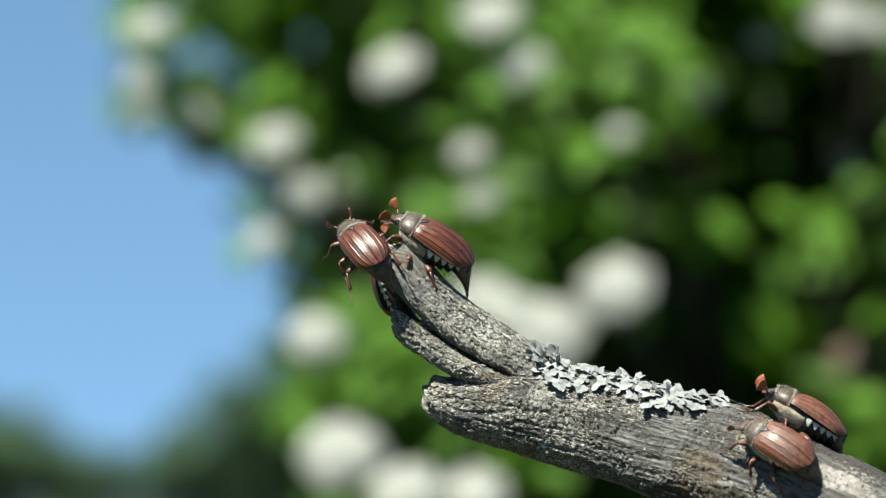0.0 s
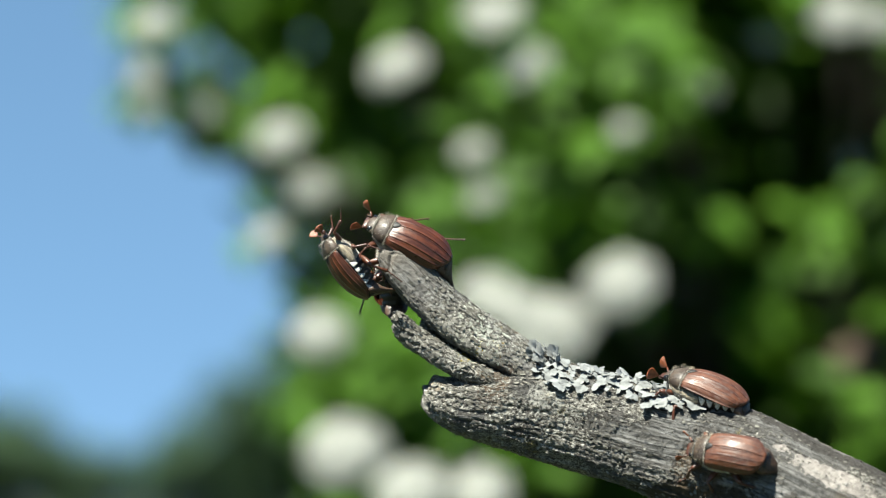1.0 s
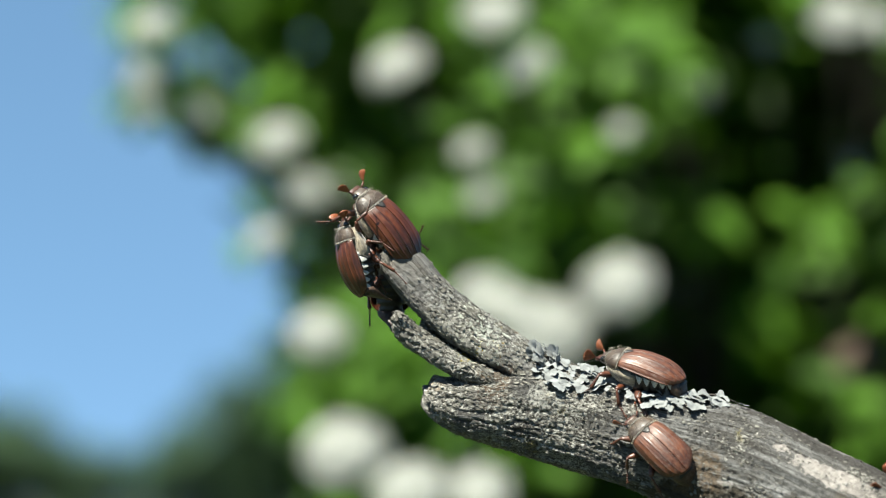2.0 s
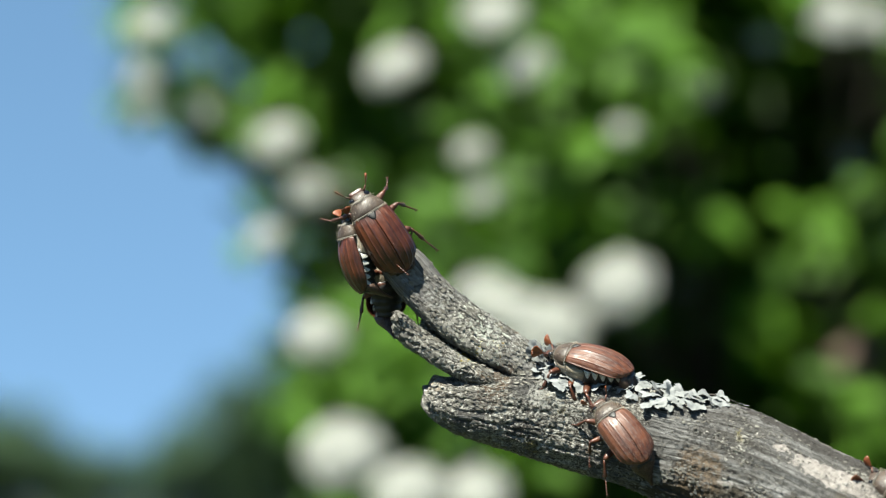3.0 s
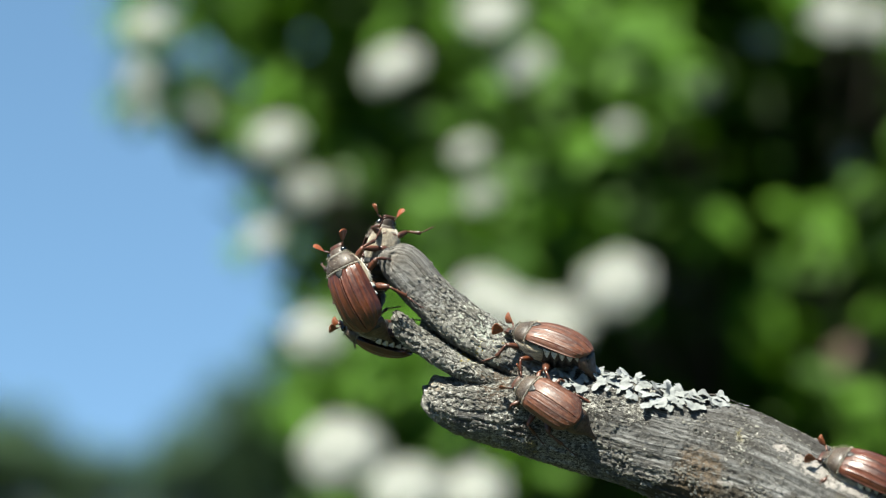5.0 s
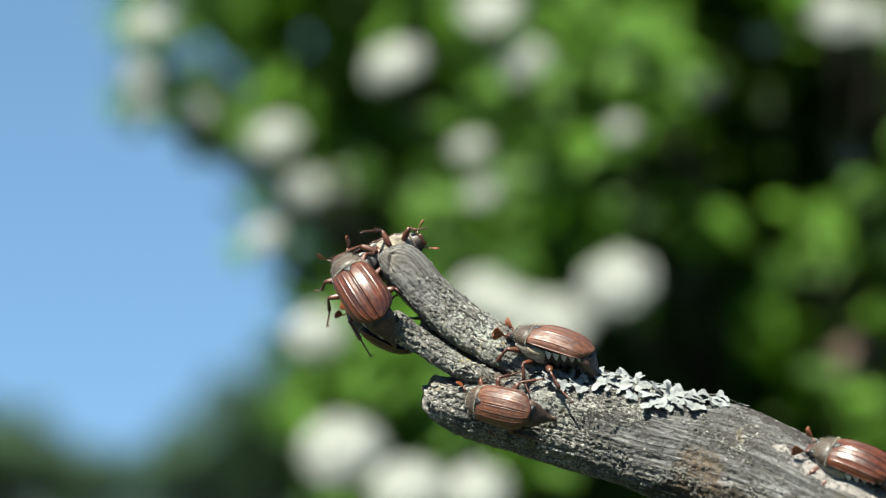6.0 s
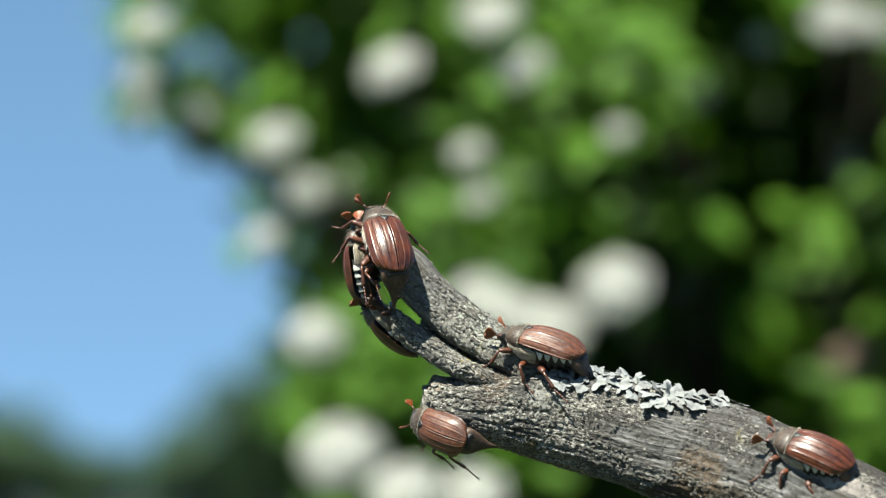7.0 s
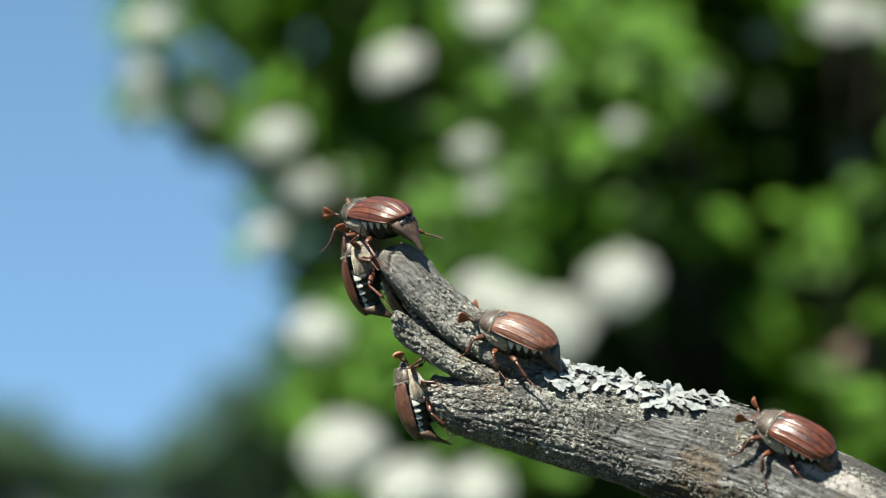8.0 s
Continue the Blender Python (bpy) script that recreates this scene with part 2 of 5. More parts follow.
LEAF = leafy("green_leaf", (0.0145, 0.039, 0.0045), (0.065, 0.146, 0.014), (0.9, 1.0, 0.29))


def petal_material():
    """Thin white petals that let some light through."""
    n = Nodes("white_petal")
    f = n.noise(n.coords("Object"), 6, 3, 0.6)
    colour = n.ramp(f, (0.35, (0.3716, 0.3821, 0.3365)), (0.65, (0.4767, 0.4803, 0.4487)))
    n.finish(colour, 0.75, Specular_IOR_Level=0.2)
    glow = n.add("ShaderNodeBsdfTranslucent")
    n.link(colour, glow.inputs["Color"])
    both = n.add("ShaderNodeMixShader", Fac=0.35)
    n.link(n.bsdf.outputs[0], both.inputs[1])
    n.link(glow.outputs[0], both.inputs[2])
    n.link(both.outputs[0], n.out.inputs["Surface"])
    return n.mat


PETAL = petal_material()
WITHERED = plain("withered_petal", (0.1297, 0.0855, 0.0617), 0.8, 0.2, 90)
BARK = plain("dark_bark", (0.01963, 0.01542, 0.01122), 0.9, 0.4, 40, 0.004)
FRINGE = downy("grey_fringe", (0.024, 0.020, 0.015), (0.140, 0.122, 0.095), 2200)
# paler and bluer than the near leaves: distance haze put into the colour
FAR_LEAF = leafy("hazy_far_foliage", (0.034, 0.066, 0.042), (0.074, 0.118, 0.072), (0.8, 1.0, 0.5), 0.02)


def meadow_material():
    n = Nodes("meadow")
    at = n.coords("Object")
    f = n.noise(at, 0.05, 6, 0.6)
    g = n.noise(at, 9, 5, 0.7)
    tone = n.mix(n.ramp(g, (0.3, 0.0), (0.7, 1.0)), (0.009114, 0.01963, 0.004207), (0.02384, 0.03646, 0.007712))
    tone = n.mix(n.ramp(f, (0.4, 0.0), (0.65, 0.4)), tone, (0.03155, 0.03435, 0.01192))
    return n.finish(tone, 0.9, n.bump(g, 0.8, 0.05))


# ---- mesh helpers ----
def part(name, bm, material, parent=None, label="", smooth=True):
    """One mesh object from a bmesh, under a thing or under a part."""
    me = bpy.data.meshes.new(name)
    bmesh.ops.recalc_face_normals(bm, faces=bm.faces)
    bm.to_mesh(me)
    bm.free()
    for p in me.polygons:
        p.use_smooth = smooth
    me.materials.append(material)
    ob = new(name, me)
    ob.parent = parent
    return tagged(ob, label)


def rings(bm, loops, close=True):
    """Skin over a row of vertex rings, closed at both ends."""
    made = [[bm.verts.new(p) for p in loop] for loop in loops]
    n = len(made[0])
    for a, b in zip(made, made[1:]):
        for i in range(n):
            bm.faces.new((a[i], a[(i + 1) % n], b[(i + 1) % n], b[i]))
    if close:
        for loop in (made[0], made[-1]):
            mid = bm.verts.new(sum((v.co for v in loop), Vector()) / n)
            for i in range(n):
                bm.faces.new((loop[i], loop[(i + 1) % n], mid))
    return made


def tube(bm, points, radii, n=8, flat=1.0):
    """A tapered tube along points."""
    loops = []
    pts = [Vector(p) for p in points]
    for i, p in enumerate(pts):
        way = (pts[min(i + 1, len(pts) - 1)] - pts[max(i - 1, 0)]).normalized()
        side = way.cross(Vector((0.13, 0.21, 1))).normalized()
        top = side.cross(way)
        loops.append([p + (side * math.cos(a) + top * math.sin(a) * flat) * radii[i] for a in (2 * math.pi * k / n for k in range(n))])
    rings(bm, loops)


def hull(bm, stations, n=24, scale=0.001, power=1.0):
    """A body along x: stations of (x, z of the axis, half width, height above, depth below), in millimetres."""
    loops = []
    for x, zc, hw, above, below in stations:
        loop = []
        for k in range(n):
            a = 2 * math.pi * k / n
            c, s = math.cos(a), math.sin(a)
            c = math.copysign(abs(c) ** power, c)
            s = math.copysign(abs(s) ** power, s)
            loop.append(Vector((x, hw * s, zc + (above if c > 0 else below) * c)) * scale)
        loops.append(loop)
    rings(bm, loops)


def smooth_rows(rows, steps):
    """Rows of numbers, carried over smoothly (Catmull-Rom) at the given places 0..len-1."""
    r = np.array(rows, float)
    r = np.vstack([2 * r[0] - r[1], r, 2 * r[-1] - r[-2]])
    i = np.clip(np.floor(steps).astype(int), 0, len(rows) - 2)
    t = (steps - i)[:, None]
    p0, p1, p2, p3 = r[i], r[i + 1], r[i + 2], r[i + 3]
    return 0.5 * (2 * p1 + (p2 - p0) * t + (2 * p0 - 5 * p1 + 4 * p2 - p3) * t ** 2 + (3 * p1 - p0 - 3 * p2 + p3) * t ** 3)


# ---- the dead branch ----
def limb(name, sections, parent, step, around, seed, relief=1.0, tail=(), label="", box=0.86, lean=0.18, jag=2.5, cracks=(), skin=None, blunt=0.28, furrow=0.3):
    """A length of branch. Sections: upper edge (u, v), lower edge (u, v), w, half depth, in millimetres."""
    rows = list(sections) + list(tail)
    coarse = smooth_rows(rows, np.linspace(0, len(rows) - 1, 600))
    mids = (coarse[:, 0:2] + coarse[:, 2:4]) / 2
    run = np.concatenate([[0], np.cumsum(np.linalg.norm(np.diff(mids, axis=0), axis=1))])
    fine_end = run[int((len(sections) - 1) / (len(rows) - 1) * 599)]
    marks = np.concatenate([np.arange(0, fine_end, step), np.arange(fine_end, run[-1], 6.0), [run[-1]]])
    dense = np.stack([np.interp(marks, run, coarse[:, k]) for k in range(6)], 1)
    me = bpy.data.meshes.new(name)
    verts, faces, uv = [], [], []
    count = len(dense)
    for i, (ux, uv_, lx, lv, w, depth) in enumerate(dense):
        mid = Vector(((ux + lx) / 2, (uv_ + lv) / 2, w))
        half = Vector(((ux - lx) / 2, (uv_ - lv) / 2, 0))
        size = half.length
        half.z = -lean * size
        along = Vector((half.y, -half.x, 0)).normalized()
        ends = min(1.0, marks[i] / (size * blunt))
        shrink = math.sqrt(max(0.02, 1 - (1 - ends) ** 2))
        for j in range(around):
            a = 2 * math.pi * j / around
            c, s = math.cos(a), math.sin(a)
            c, s = math.copysign(abs(c) ** box, c), math.copysign(abs(s) ** box, s)
            out = (half * c + Vector((0, 0, depth)) * s)
            n = out.normalized()
            m = marks[i]
            ridge = noise.fractal(Vector((m * 0.03 + seed, c * size * 0.55, s * depth * 0.55)), 1.0, 2.0, 5)
            lump = noise.noise(Vector((m * 0.05, c * 1.3 + seed, s * 1.3)))
            grit = noise.fractal((mid + out) * 0.9 + Vector((seed, 0, 0)), 0.8, 2.1, 4)
            patch = max(0.0, min(1.0, noise.noise((mid + out) * 0.07 + Vector((0, seed, 3))) * 2.2 + 0.75 - max(0, m - 70) * 0.006))
            crack = -max(0.0, 0.16 - abs(noise.noise(Vector((m * 0.018, c * size * 0.28 + 7, s * depth * 0.28 + seed))))) * 5.0
            # weathered fibres: sharp furrows along the grain, broken up by short cross checks
            rough = 0.0 if blunt < 0.2 else 0.6
            strand = noise.noise(Vector((m * 0.10 + seed, c * size * 1.15, s * depth * 1.15)))
            thread = noise.noise(Vector((m * 0.30 + seed, c * size * 2.4, s * depth * 2.4)))
            check = noise.noise(Vector((m * 0.9, c * size * 0.5 + seed, s * depth * 0.5)))
            groove = -(max(0.0, 0.22 - abs(strand)) * 3.2 + max(0.0, 0.2 - abs(thread)) * 1.5 + max(0.0, 0.12 - abs(check)) * 1.6 * rough * (0.3 + patch))
            groove *= 0.14 + 0.86 * max(0.0, min(1.0, (m - 25) / 45))
            d = furrow * groove + (ridge * 0.32 + lump * 0.5 + crack * 0.4) * relief + grit * (0.14 if blunt < 0.2 else 0.30) * (0.35 + patch)
            for u0, v0, u1, v1, wide, deep in cracks:
                way, spot = Vector((u1 - u0, v1 - v0)), Vector((mid.x + out.x - u0, mid.y + out.y - v0))
                f = max(0.0, min(1.0, spot.dot(way) / way.dot(way)))
                gap = (spot - way * f).length + 0.25 * noise.noise((mid + out) * 1.3)
                if s > 0 and gap < wide:
                    d -= 0.6 * deep * (1 - (gap / wide) ** 2) * (1 - abs(2 * f - 1) ** 4)
            torn = jag * noise.fractal(Vector((c * 1.7 + seed, s * 1.7, 4)), 0.9, 2.0, 4) * math.exp(-m / 5)
            verts.append(place(*(mid + along * torn + out * shrink + n * d * min(1, shrink + 0.3))))
            uv.append((m * 0.01, j / around * (size + depth) * 0.03))
    for i in range(count - 1):
        for j in range(around):
            k = (j + 1) % around
            faces.append((i * around + j, i * around + k, (i + 1) * around + k, (i + 1) * around + j))
    for base in (0, (count - 1) * around):
        mid = sum((verts[base + j] for j in range(around)), Vector()) / around
        verts.append(mid)
        uv.append(uv[base])
        faces += [(base + j, base + (j + 1) % around, len(verts) - 1) for j in range(around)]
    me.from_pydata(verts, [], faces)
    layer = me.uv_layers.new(name="along")
    index = np.empty(len(me.loops), int)
    me.loops.foreach_get("vertex_index", index)
    layer.data.foreach_set("uv", np.array(uv)[index].ravel())
    me.polygons.foreach_set("use_smooth", np.ones(len(me.polygons), bool))
    bm = bmesh.new()
    bm.from_mesh(me)
    bmesh.ops.recalc_face_normals(bm, faces=bm.faces)
    bm.to_mesh(me)
    bm.free()
    me.materials.append(skin or WOOD)
    ob = new(name, me)
    ob.parent = parent
    return tagged(ob, label)


BODY = [(-2.9, -31.8, -4.5, -37.6, 2, 6), (-1.3, -31.9, -4.3, -41.0, 2, 8.5), (2.6, -32.4, 0.6, -45.2, 2, 11), (12.3, -31.8, 10.4, -48.9, 2, 13), (23.7, -30.1, 20.9, -52.2, 2, 13.5), (32.2, -30, 29.1, -54.5, 3, 14), (42, -31.6, 37.2, -56.8, 6, 14), (55.8, -35, 48.7, -60.7, 11, 14), (68.1, -37.6, 59.4, -65.0, 16, 14), (76.3, -39.8, 66.2, -68.2, 19, 14.5), (85.6, -43.9, 74, -72.6, 23, 15), (96.2, -49.3, 83, -78, 28, 15), (107.7, -54.9, 93.5, -83.9, 33, 15.5)]
FORK = [(-10.3, 1.4, -16.7, -1.6, 0, 5.2), (-7.7, 0.7, -16.1, -3.6, 0, 6), (-4.6, -1.6, -14.9, -6.7, 0, 6.5), (0.9, -8.1, -10.3, -12.7, 0, 7), (9.4, -14.9, -3.3, -19.5, 0, 7.5), (18, -20.6, 4.4, -25.2, 0, 8), (25.1, -25.1, 14.8, -31.2, 0, 8.5), (35.1, -29.9, 26.6, -39.1, 0, 8)]
SPLIT = [(-11.4, -15.6, -12.6, -16.9, 8, 1.8), (-10, -16.2, -12.6, -18.9, 8, 2.6), (-6.7, -19.1, -11.2, -22.9, 6.6, 3.2), (-0.3, -23.2, -4.5, -27.7, 6.8, 3.5), (6.8, -27.8, 2.9, -32.1, 7.2, 3.7), (13.9, -30.7, 11.3, -34.5, 7, 4), (21, -33.4, 18.6, -37.6, 5, 5)]
CLEFT = [(-3.5, -14.5, -6.5, -20.8, -2, 1.2), (-0.5, -17.2, -4.2, -24, -2, 1.8), (4, -21.5, 0, -28.5, -2, 2.2), (10, -26, 5.5, -32, -2, 2.4), (17, -29.5, 13, -35.5, -2, 2.8)]
BASE = [(150, -80, 128, -112, 39, 16), (220, -140, 192, -172, 52, 18), (320, -260, 280, -288, 62, 22), (410, -480, 356, -496, 68, 26), (460, -860, 396, -866, 70, 31), (490, -1424, 410, -1424, 70, 37)]


LIMB_CRACKS = [(13.7, -45.6, 32.3, -50.6, 0.5, 0.9), (6.6, -42, 25, -47, 0.45, 0.8), (17, -42.5, 31, -45.5, 0.4, 0.7), (48, -42.4, 67.5, -50, 0.45, 0.8), (52, -46, 75.5, -57, 0.5, 0.9), (44, -38, 58, -42, 0.4, 0.6), (20, -50, 40, -55.5, 0.5, 0.9)]
FORK_CRACKS = [(-12.8, 1.2, -13.2, -6.0, 0.55, 1.6), (-9.0, -8.0, -4.0, -13.5, 0.45, 0.7), (4.0, -18.5, 12.0, -25.0, 0.5, 0.9)]


def crust(host, parent, count, seed, grain, keep, coarse=1.0, skin=None):
    """Thin broken flakes of crusty lichen and loose fibre along a length of branch; keep says how thickly they lie at a place."""
    rng = random.Random(seed)
    verts, faces = [], []
    spots = host.data.vertices
    sides = 7
    for _ in range(count * 9):
        if len(verts) >= count * (2 * sides + 1):
            break
        v = spots[rng.randrange(len(spots))]
        if v.normal.dot(NEAR) < 0.12:
            continue
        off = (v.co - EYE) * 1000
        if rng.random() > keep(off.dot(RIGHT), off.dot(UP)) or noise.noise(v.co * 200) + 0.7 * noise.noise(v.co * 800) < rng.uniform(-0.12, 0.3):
            continue
        n = (v.normal + Vector((rng.uniform(-1, 1), rng.uniform(-1, 1), rng.uniform(-1, 1))) * 0.08).normalized()
        run = (grain - n * grain.dot(n)).normalized()
        across = n.cross(run)
        size = rng.choice((0.09, 0.12, 0.14, 0.17, 0.2, 0.3)) * rng.uniform(0.8, 1.2) * 0.001 * coarse
        long, high = rng.uniform(1.0, 2.4), rng.uniform(0.00001, 0.00010)
        c = v.co + Vector((rng.uniform(-1, 1), rng.uniform(-1, 1), rng.uniform(-1, 1))) * 0.0003
        b = len(verts)
        turn = rng.random() * 6.283
        radii = [size * rng.uniform(0.55, 1.2) for _ in range(sides)]
        angles = [turn + (k + rng.uniform(-.3, .3)) * 2 * math.pi / sides for k in range(sides)]
        for lift, grow in ((high, 1.0), (-0.00025, 0.85)):
            verts += [c + n * (lift * rng.uniform(0.7, 1.15)) + (run * math.cos(a) * long + across * math.sin(a)) * (r * grow) for a, r in zip(angles, radii)]
        verts.append(c + n * high * rng.uniform(0.9, 1.5))
        faces += [(b + k, b + (k + 1) % sides, b + 2 * sides) for k in range(sides)]
        faces += [(b + sides + k, b + sides + (k + 1) % sides, b + (k + 1) % sides, b + k) for k in range(sides)]
    flakes = leaves_object("crust", verts, faces, skin or GRAIN, parent, "mint-grey plates of lichen" if skin else "pale flaking lichen crust")
    flakes.data.polygons.foreach_set("use_smooth", np.zeros(len(flakes.data.polygons), bool))


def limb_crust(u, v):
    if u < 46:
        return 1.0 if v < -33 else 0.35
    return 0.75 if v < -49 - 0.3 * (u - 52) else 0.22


def dead_branch():
    root = tagged(new("dead_branch"), "weathered silver-grey dead branch with a broken, split end", "branch")
    trunk = limb("limb", BODY, root, 0.36, 300, 3.0, 1.0, BASE, "", 0.78, 0.10, cracks=LIMB_CRACKS, furrow=0.42)
    fork = limb("upper_fork", FORK, root, 0.34, 170, 11.0, 0.45, (), "blunt broken fork of bare grey wood", 0.52, 0.32, 0.9, FORK_CRACKS, BARE_WOOD, 0.16, 0.45)
    tongue = limb("split_tongue", SPLIT, root, 0.32, 110, 23.0, 0.4, (), "thin split tongue of crusted wood", 0.8, 0.2, 1.2, furrow=0.5)
    # web added behind the split so the gap falls into shade; plain wood colour
    limb("cleft_wood", CLEFT, root, 0.6, 60, 31.0, 0.3, (), "added wood lying in shade deep in the split", 0.8, 0.2, 0.8, furrow=0.4)
    bm = bmesh.new()
    tube(bm, [place(62.5, -36.6, 14), place(67.0, -36.2, 15), place(70.2, -37.0, 15), place(73.4, -38.3, 16)], [0.0004, 0.0003, 0.00026, 0.0001], 6)
    part("splinter", bm, BARK, root, "thin dark splinter")
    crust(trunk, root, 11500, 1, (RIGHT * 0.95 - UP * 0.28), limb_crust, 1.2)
    crust(fork, root, 2200, 2, (RIGHT * 0.77 - UP * 0.64), lambda u, v: 1.0 if u > 2 else 0.45 if u > -8 else 0.04, 1.5)
    crust(tongue, root, 1500, 3, (RIGHT * 0.82 - UP * 0.57), lambda u, v: 0.9, 1.45)
    crust(fork, root, 280, 4, (RIGHT * 0.77 - UP * 0.64), lambda u, v: math.exp(-((u - 10.5) / 4.5) ** 2), 2.0, MINT)
    crust(trunk, root, 420, 5, (RIGHT * 0.95 - UP * 0.28), lambda u, v: math.exp(-((u - 30) / 9) ** 2 - ((v + 38) / 4) ** 2), 1.9, MINT)
    return root


def limb_spot(f, a, rows=None, lean=0.10, box=0.78):
    """Place and outward way on a length of branch, the main limb as a rule, at section f (a fraction goes on towards the next) and angle a from its top towards the lens."""
    ux, uv_, lx, lv, w, depth = smooth_rows(rows or BODY + BASE, np.array([f]))[0]
    half = Vector(((ux - lx) / 2, (uv_ - lv) / 2, 0))
    half.z = -lean * half.length
    c, s = math.cos(a), math.sin(a)
    mid = Vector(((ux + lx) / 2, (uv_ + lv) / 2, w))
    out = half * math.copysign(abs(c) ** box, c) + Vector((0, 0, depth)) * math.copysign(abs(s) ** box, s)
    n = (half * (c / half.length ** 2) + Vector((0, 0, 1)) * (s / depth)).normalized()
    return mid + out, n


def lobe_mesh(rng):
    """One flat fan of leafy lichen with a scalloped, slightly rolled margin: x outwards, z up, about 2 mm long."""
    bm = bmesh.new()
    n, layers = 26, 5
    p1, p2, p3 = (rng.random() * 6.28 for _ in range(3))
    spread = rng.uniform(1.0, 1.5)
    lift, roll = rng.uniform(0.0, 0.12), rng.uniform(-0.10, 0.22)
    tops, lows = [], []
    for k in range(layers + 1):
        r = k / layers
        up, down = [], []
        for j in range(n + 1):
            a = spread * (2 * j / n - 1)
            edge = (1 + 0.15 * math.sin(5 * a + p1) + 0.15 * abs(math.sin(4.5 * a + p2)) + 0.05 * math.sin(15 * a + p3) + 0.06 * rng.uniform(-1, 1) * (k > 3)) * (1 - 0.25 * abs(2 * j / n - 1) ** 4)
            q = 0.12 + 0.88 * r * edge
            z = lift * math.sin(r * 2.2) + roll * max(0, r - 0.6) ** 2 * 4 + 0.10 * math.sin(4 * a + p2) * r + 0.06 * math.sin(8 * a + 5 * r + p3) * r
            thick = 0.050 * (1.15 - 0.5 * r ** 3)
            up.append(bm.verts.new(Vector((q * math.cos(a) * 2.2 - 0.4, q * math.sin(a) * 2.0, z * 1.6)) * 0.001))
            down.append(bm.verts.new(Vector((q * math.cos(a) * 2.2 - 0.4, q * math.sin(a) * 2.0, z * 1.6 - thick * 1.6)) * 0.001))
        tops.append(up)
        lows.append(down)
    for store in (tops, lows):
        for a, b in zip(store, store[1:]):
            for j in range(n):
                bm.faces.new((a[j], a[j + 1], b[j + 1], b[j]))
    for a, b in ((tops[0], lows[0]), (tops[-1], lows[-1])):
        for j in range(n):
            bm.faces.new((a[j], a[j + 1], b[j + 1], b[j]))
    for j in (0, n):
        for k in range(layers):
            bm.faces.new((tops[k][j], tops[k + 1][j], lows[k + 1][j], lows[k][j]))
    for store in (tops, lows):
        for a, b in zip(store[-1], store[-1][1:]):
            bm.edges.get((a, b)).smooth = False
    bmesh.ops.recalc_face_normals(bm, faces=bm.faces)
    me = bpy.data.meshes.new("lobe")
    bm.to_mesh(me)
    bm.free()
    for p in me.polygons:
        p.use_smooth = True
    me.materials.append(LICHEN)
    return me


def lichen():
    rng = random.Random(5)
    root = tagged(new("lichen"), "pale blue-grey leafy lichen with scalloped lobes on the branch", "lichen")
    meshes = [lobe_mesh(rng) for _ in range(14)]
    spin = Matrix((RIGHT, UP, NEAR)).transposed()
    for k in range(170):
        f = 3.95 + 4.15 * ((k * 0.618) % 1.0)
        reach = float(np.interp(f, [3.95, 4.5, 5.3, 6.0, 6.6, 7.2, 8.1], [0.75, 1.0, 0.95, 0.95, 1.15, 0.85, 0.45]))
        a = reach - (reach + 0.38) * (k / 170) - rng.uniform(0, 0.14)      # the upper lobes lie over the lower ones
        p, n = limb_spot(f, a)
        q, _ = limb_spot(f, a + 0.1)
        if k % 8 == 1:                                    # the first lobes grow where the fork leaves the limb
            f, a = rng.uniform(5.75, 6.6), 1.2 - 0.75 * k / 170 + rng.uniform(-0.1, 0.1)
            p, n = limb_spot(f, a, FORK, 0.32, 0.52)
            q, _ = limb_spot(f, a + 0.1, FORK, 0.32, 0.52)
        n = (spin @ n + Vector((rng.uniform(-.16, .16), rng.uniform(-.16, .16), rng.uniform(-.16, .16)))).normalized()
        n = (n + NEAR * (0.55 if a > 0.1 else 0.9)).normalized()
        down = (spin @ (q - p)).normalized()
        size = rng.uniform(1.15, 1.75) if rng.random() < 0.5 else rng.uniform(0.65, 1.1)
        lift = rng.uniform(0.0003, 0.0011)
        turn, tip = rng.gauss(0, 0.7), rng.uniform(-0.75, -0.1)
        if a < -0.15:                                     # frills that stand up along the crest
            tip, size = rng.uniform(-0.25, 0.25), rng.uniform(0.45, 0.9)
        if k == 0:                                        # one crumb on its own, further along
            p, n = limb_spot(8.68, 0.2)
            n, size, lift, tip = spin @ n, 0.8, 0.0009, -0.2
        out = (down - n * down.dot(n)).normalized()
        m = Matrix((out, n.cross(out), n)).transposed().to_4x4()
        ob = new("lobe", rng.choice(meshes))
        ob.parent = root
        ob.matrix_basis = Matrix.Translation(place(*p) + n * lift) @ m @ Matrix.Rotation(turn, 4, "Z") @ Matrix.Rotation(tip, 4, "Y") @ Matrix.Scale(size, 4)
    return root


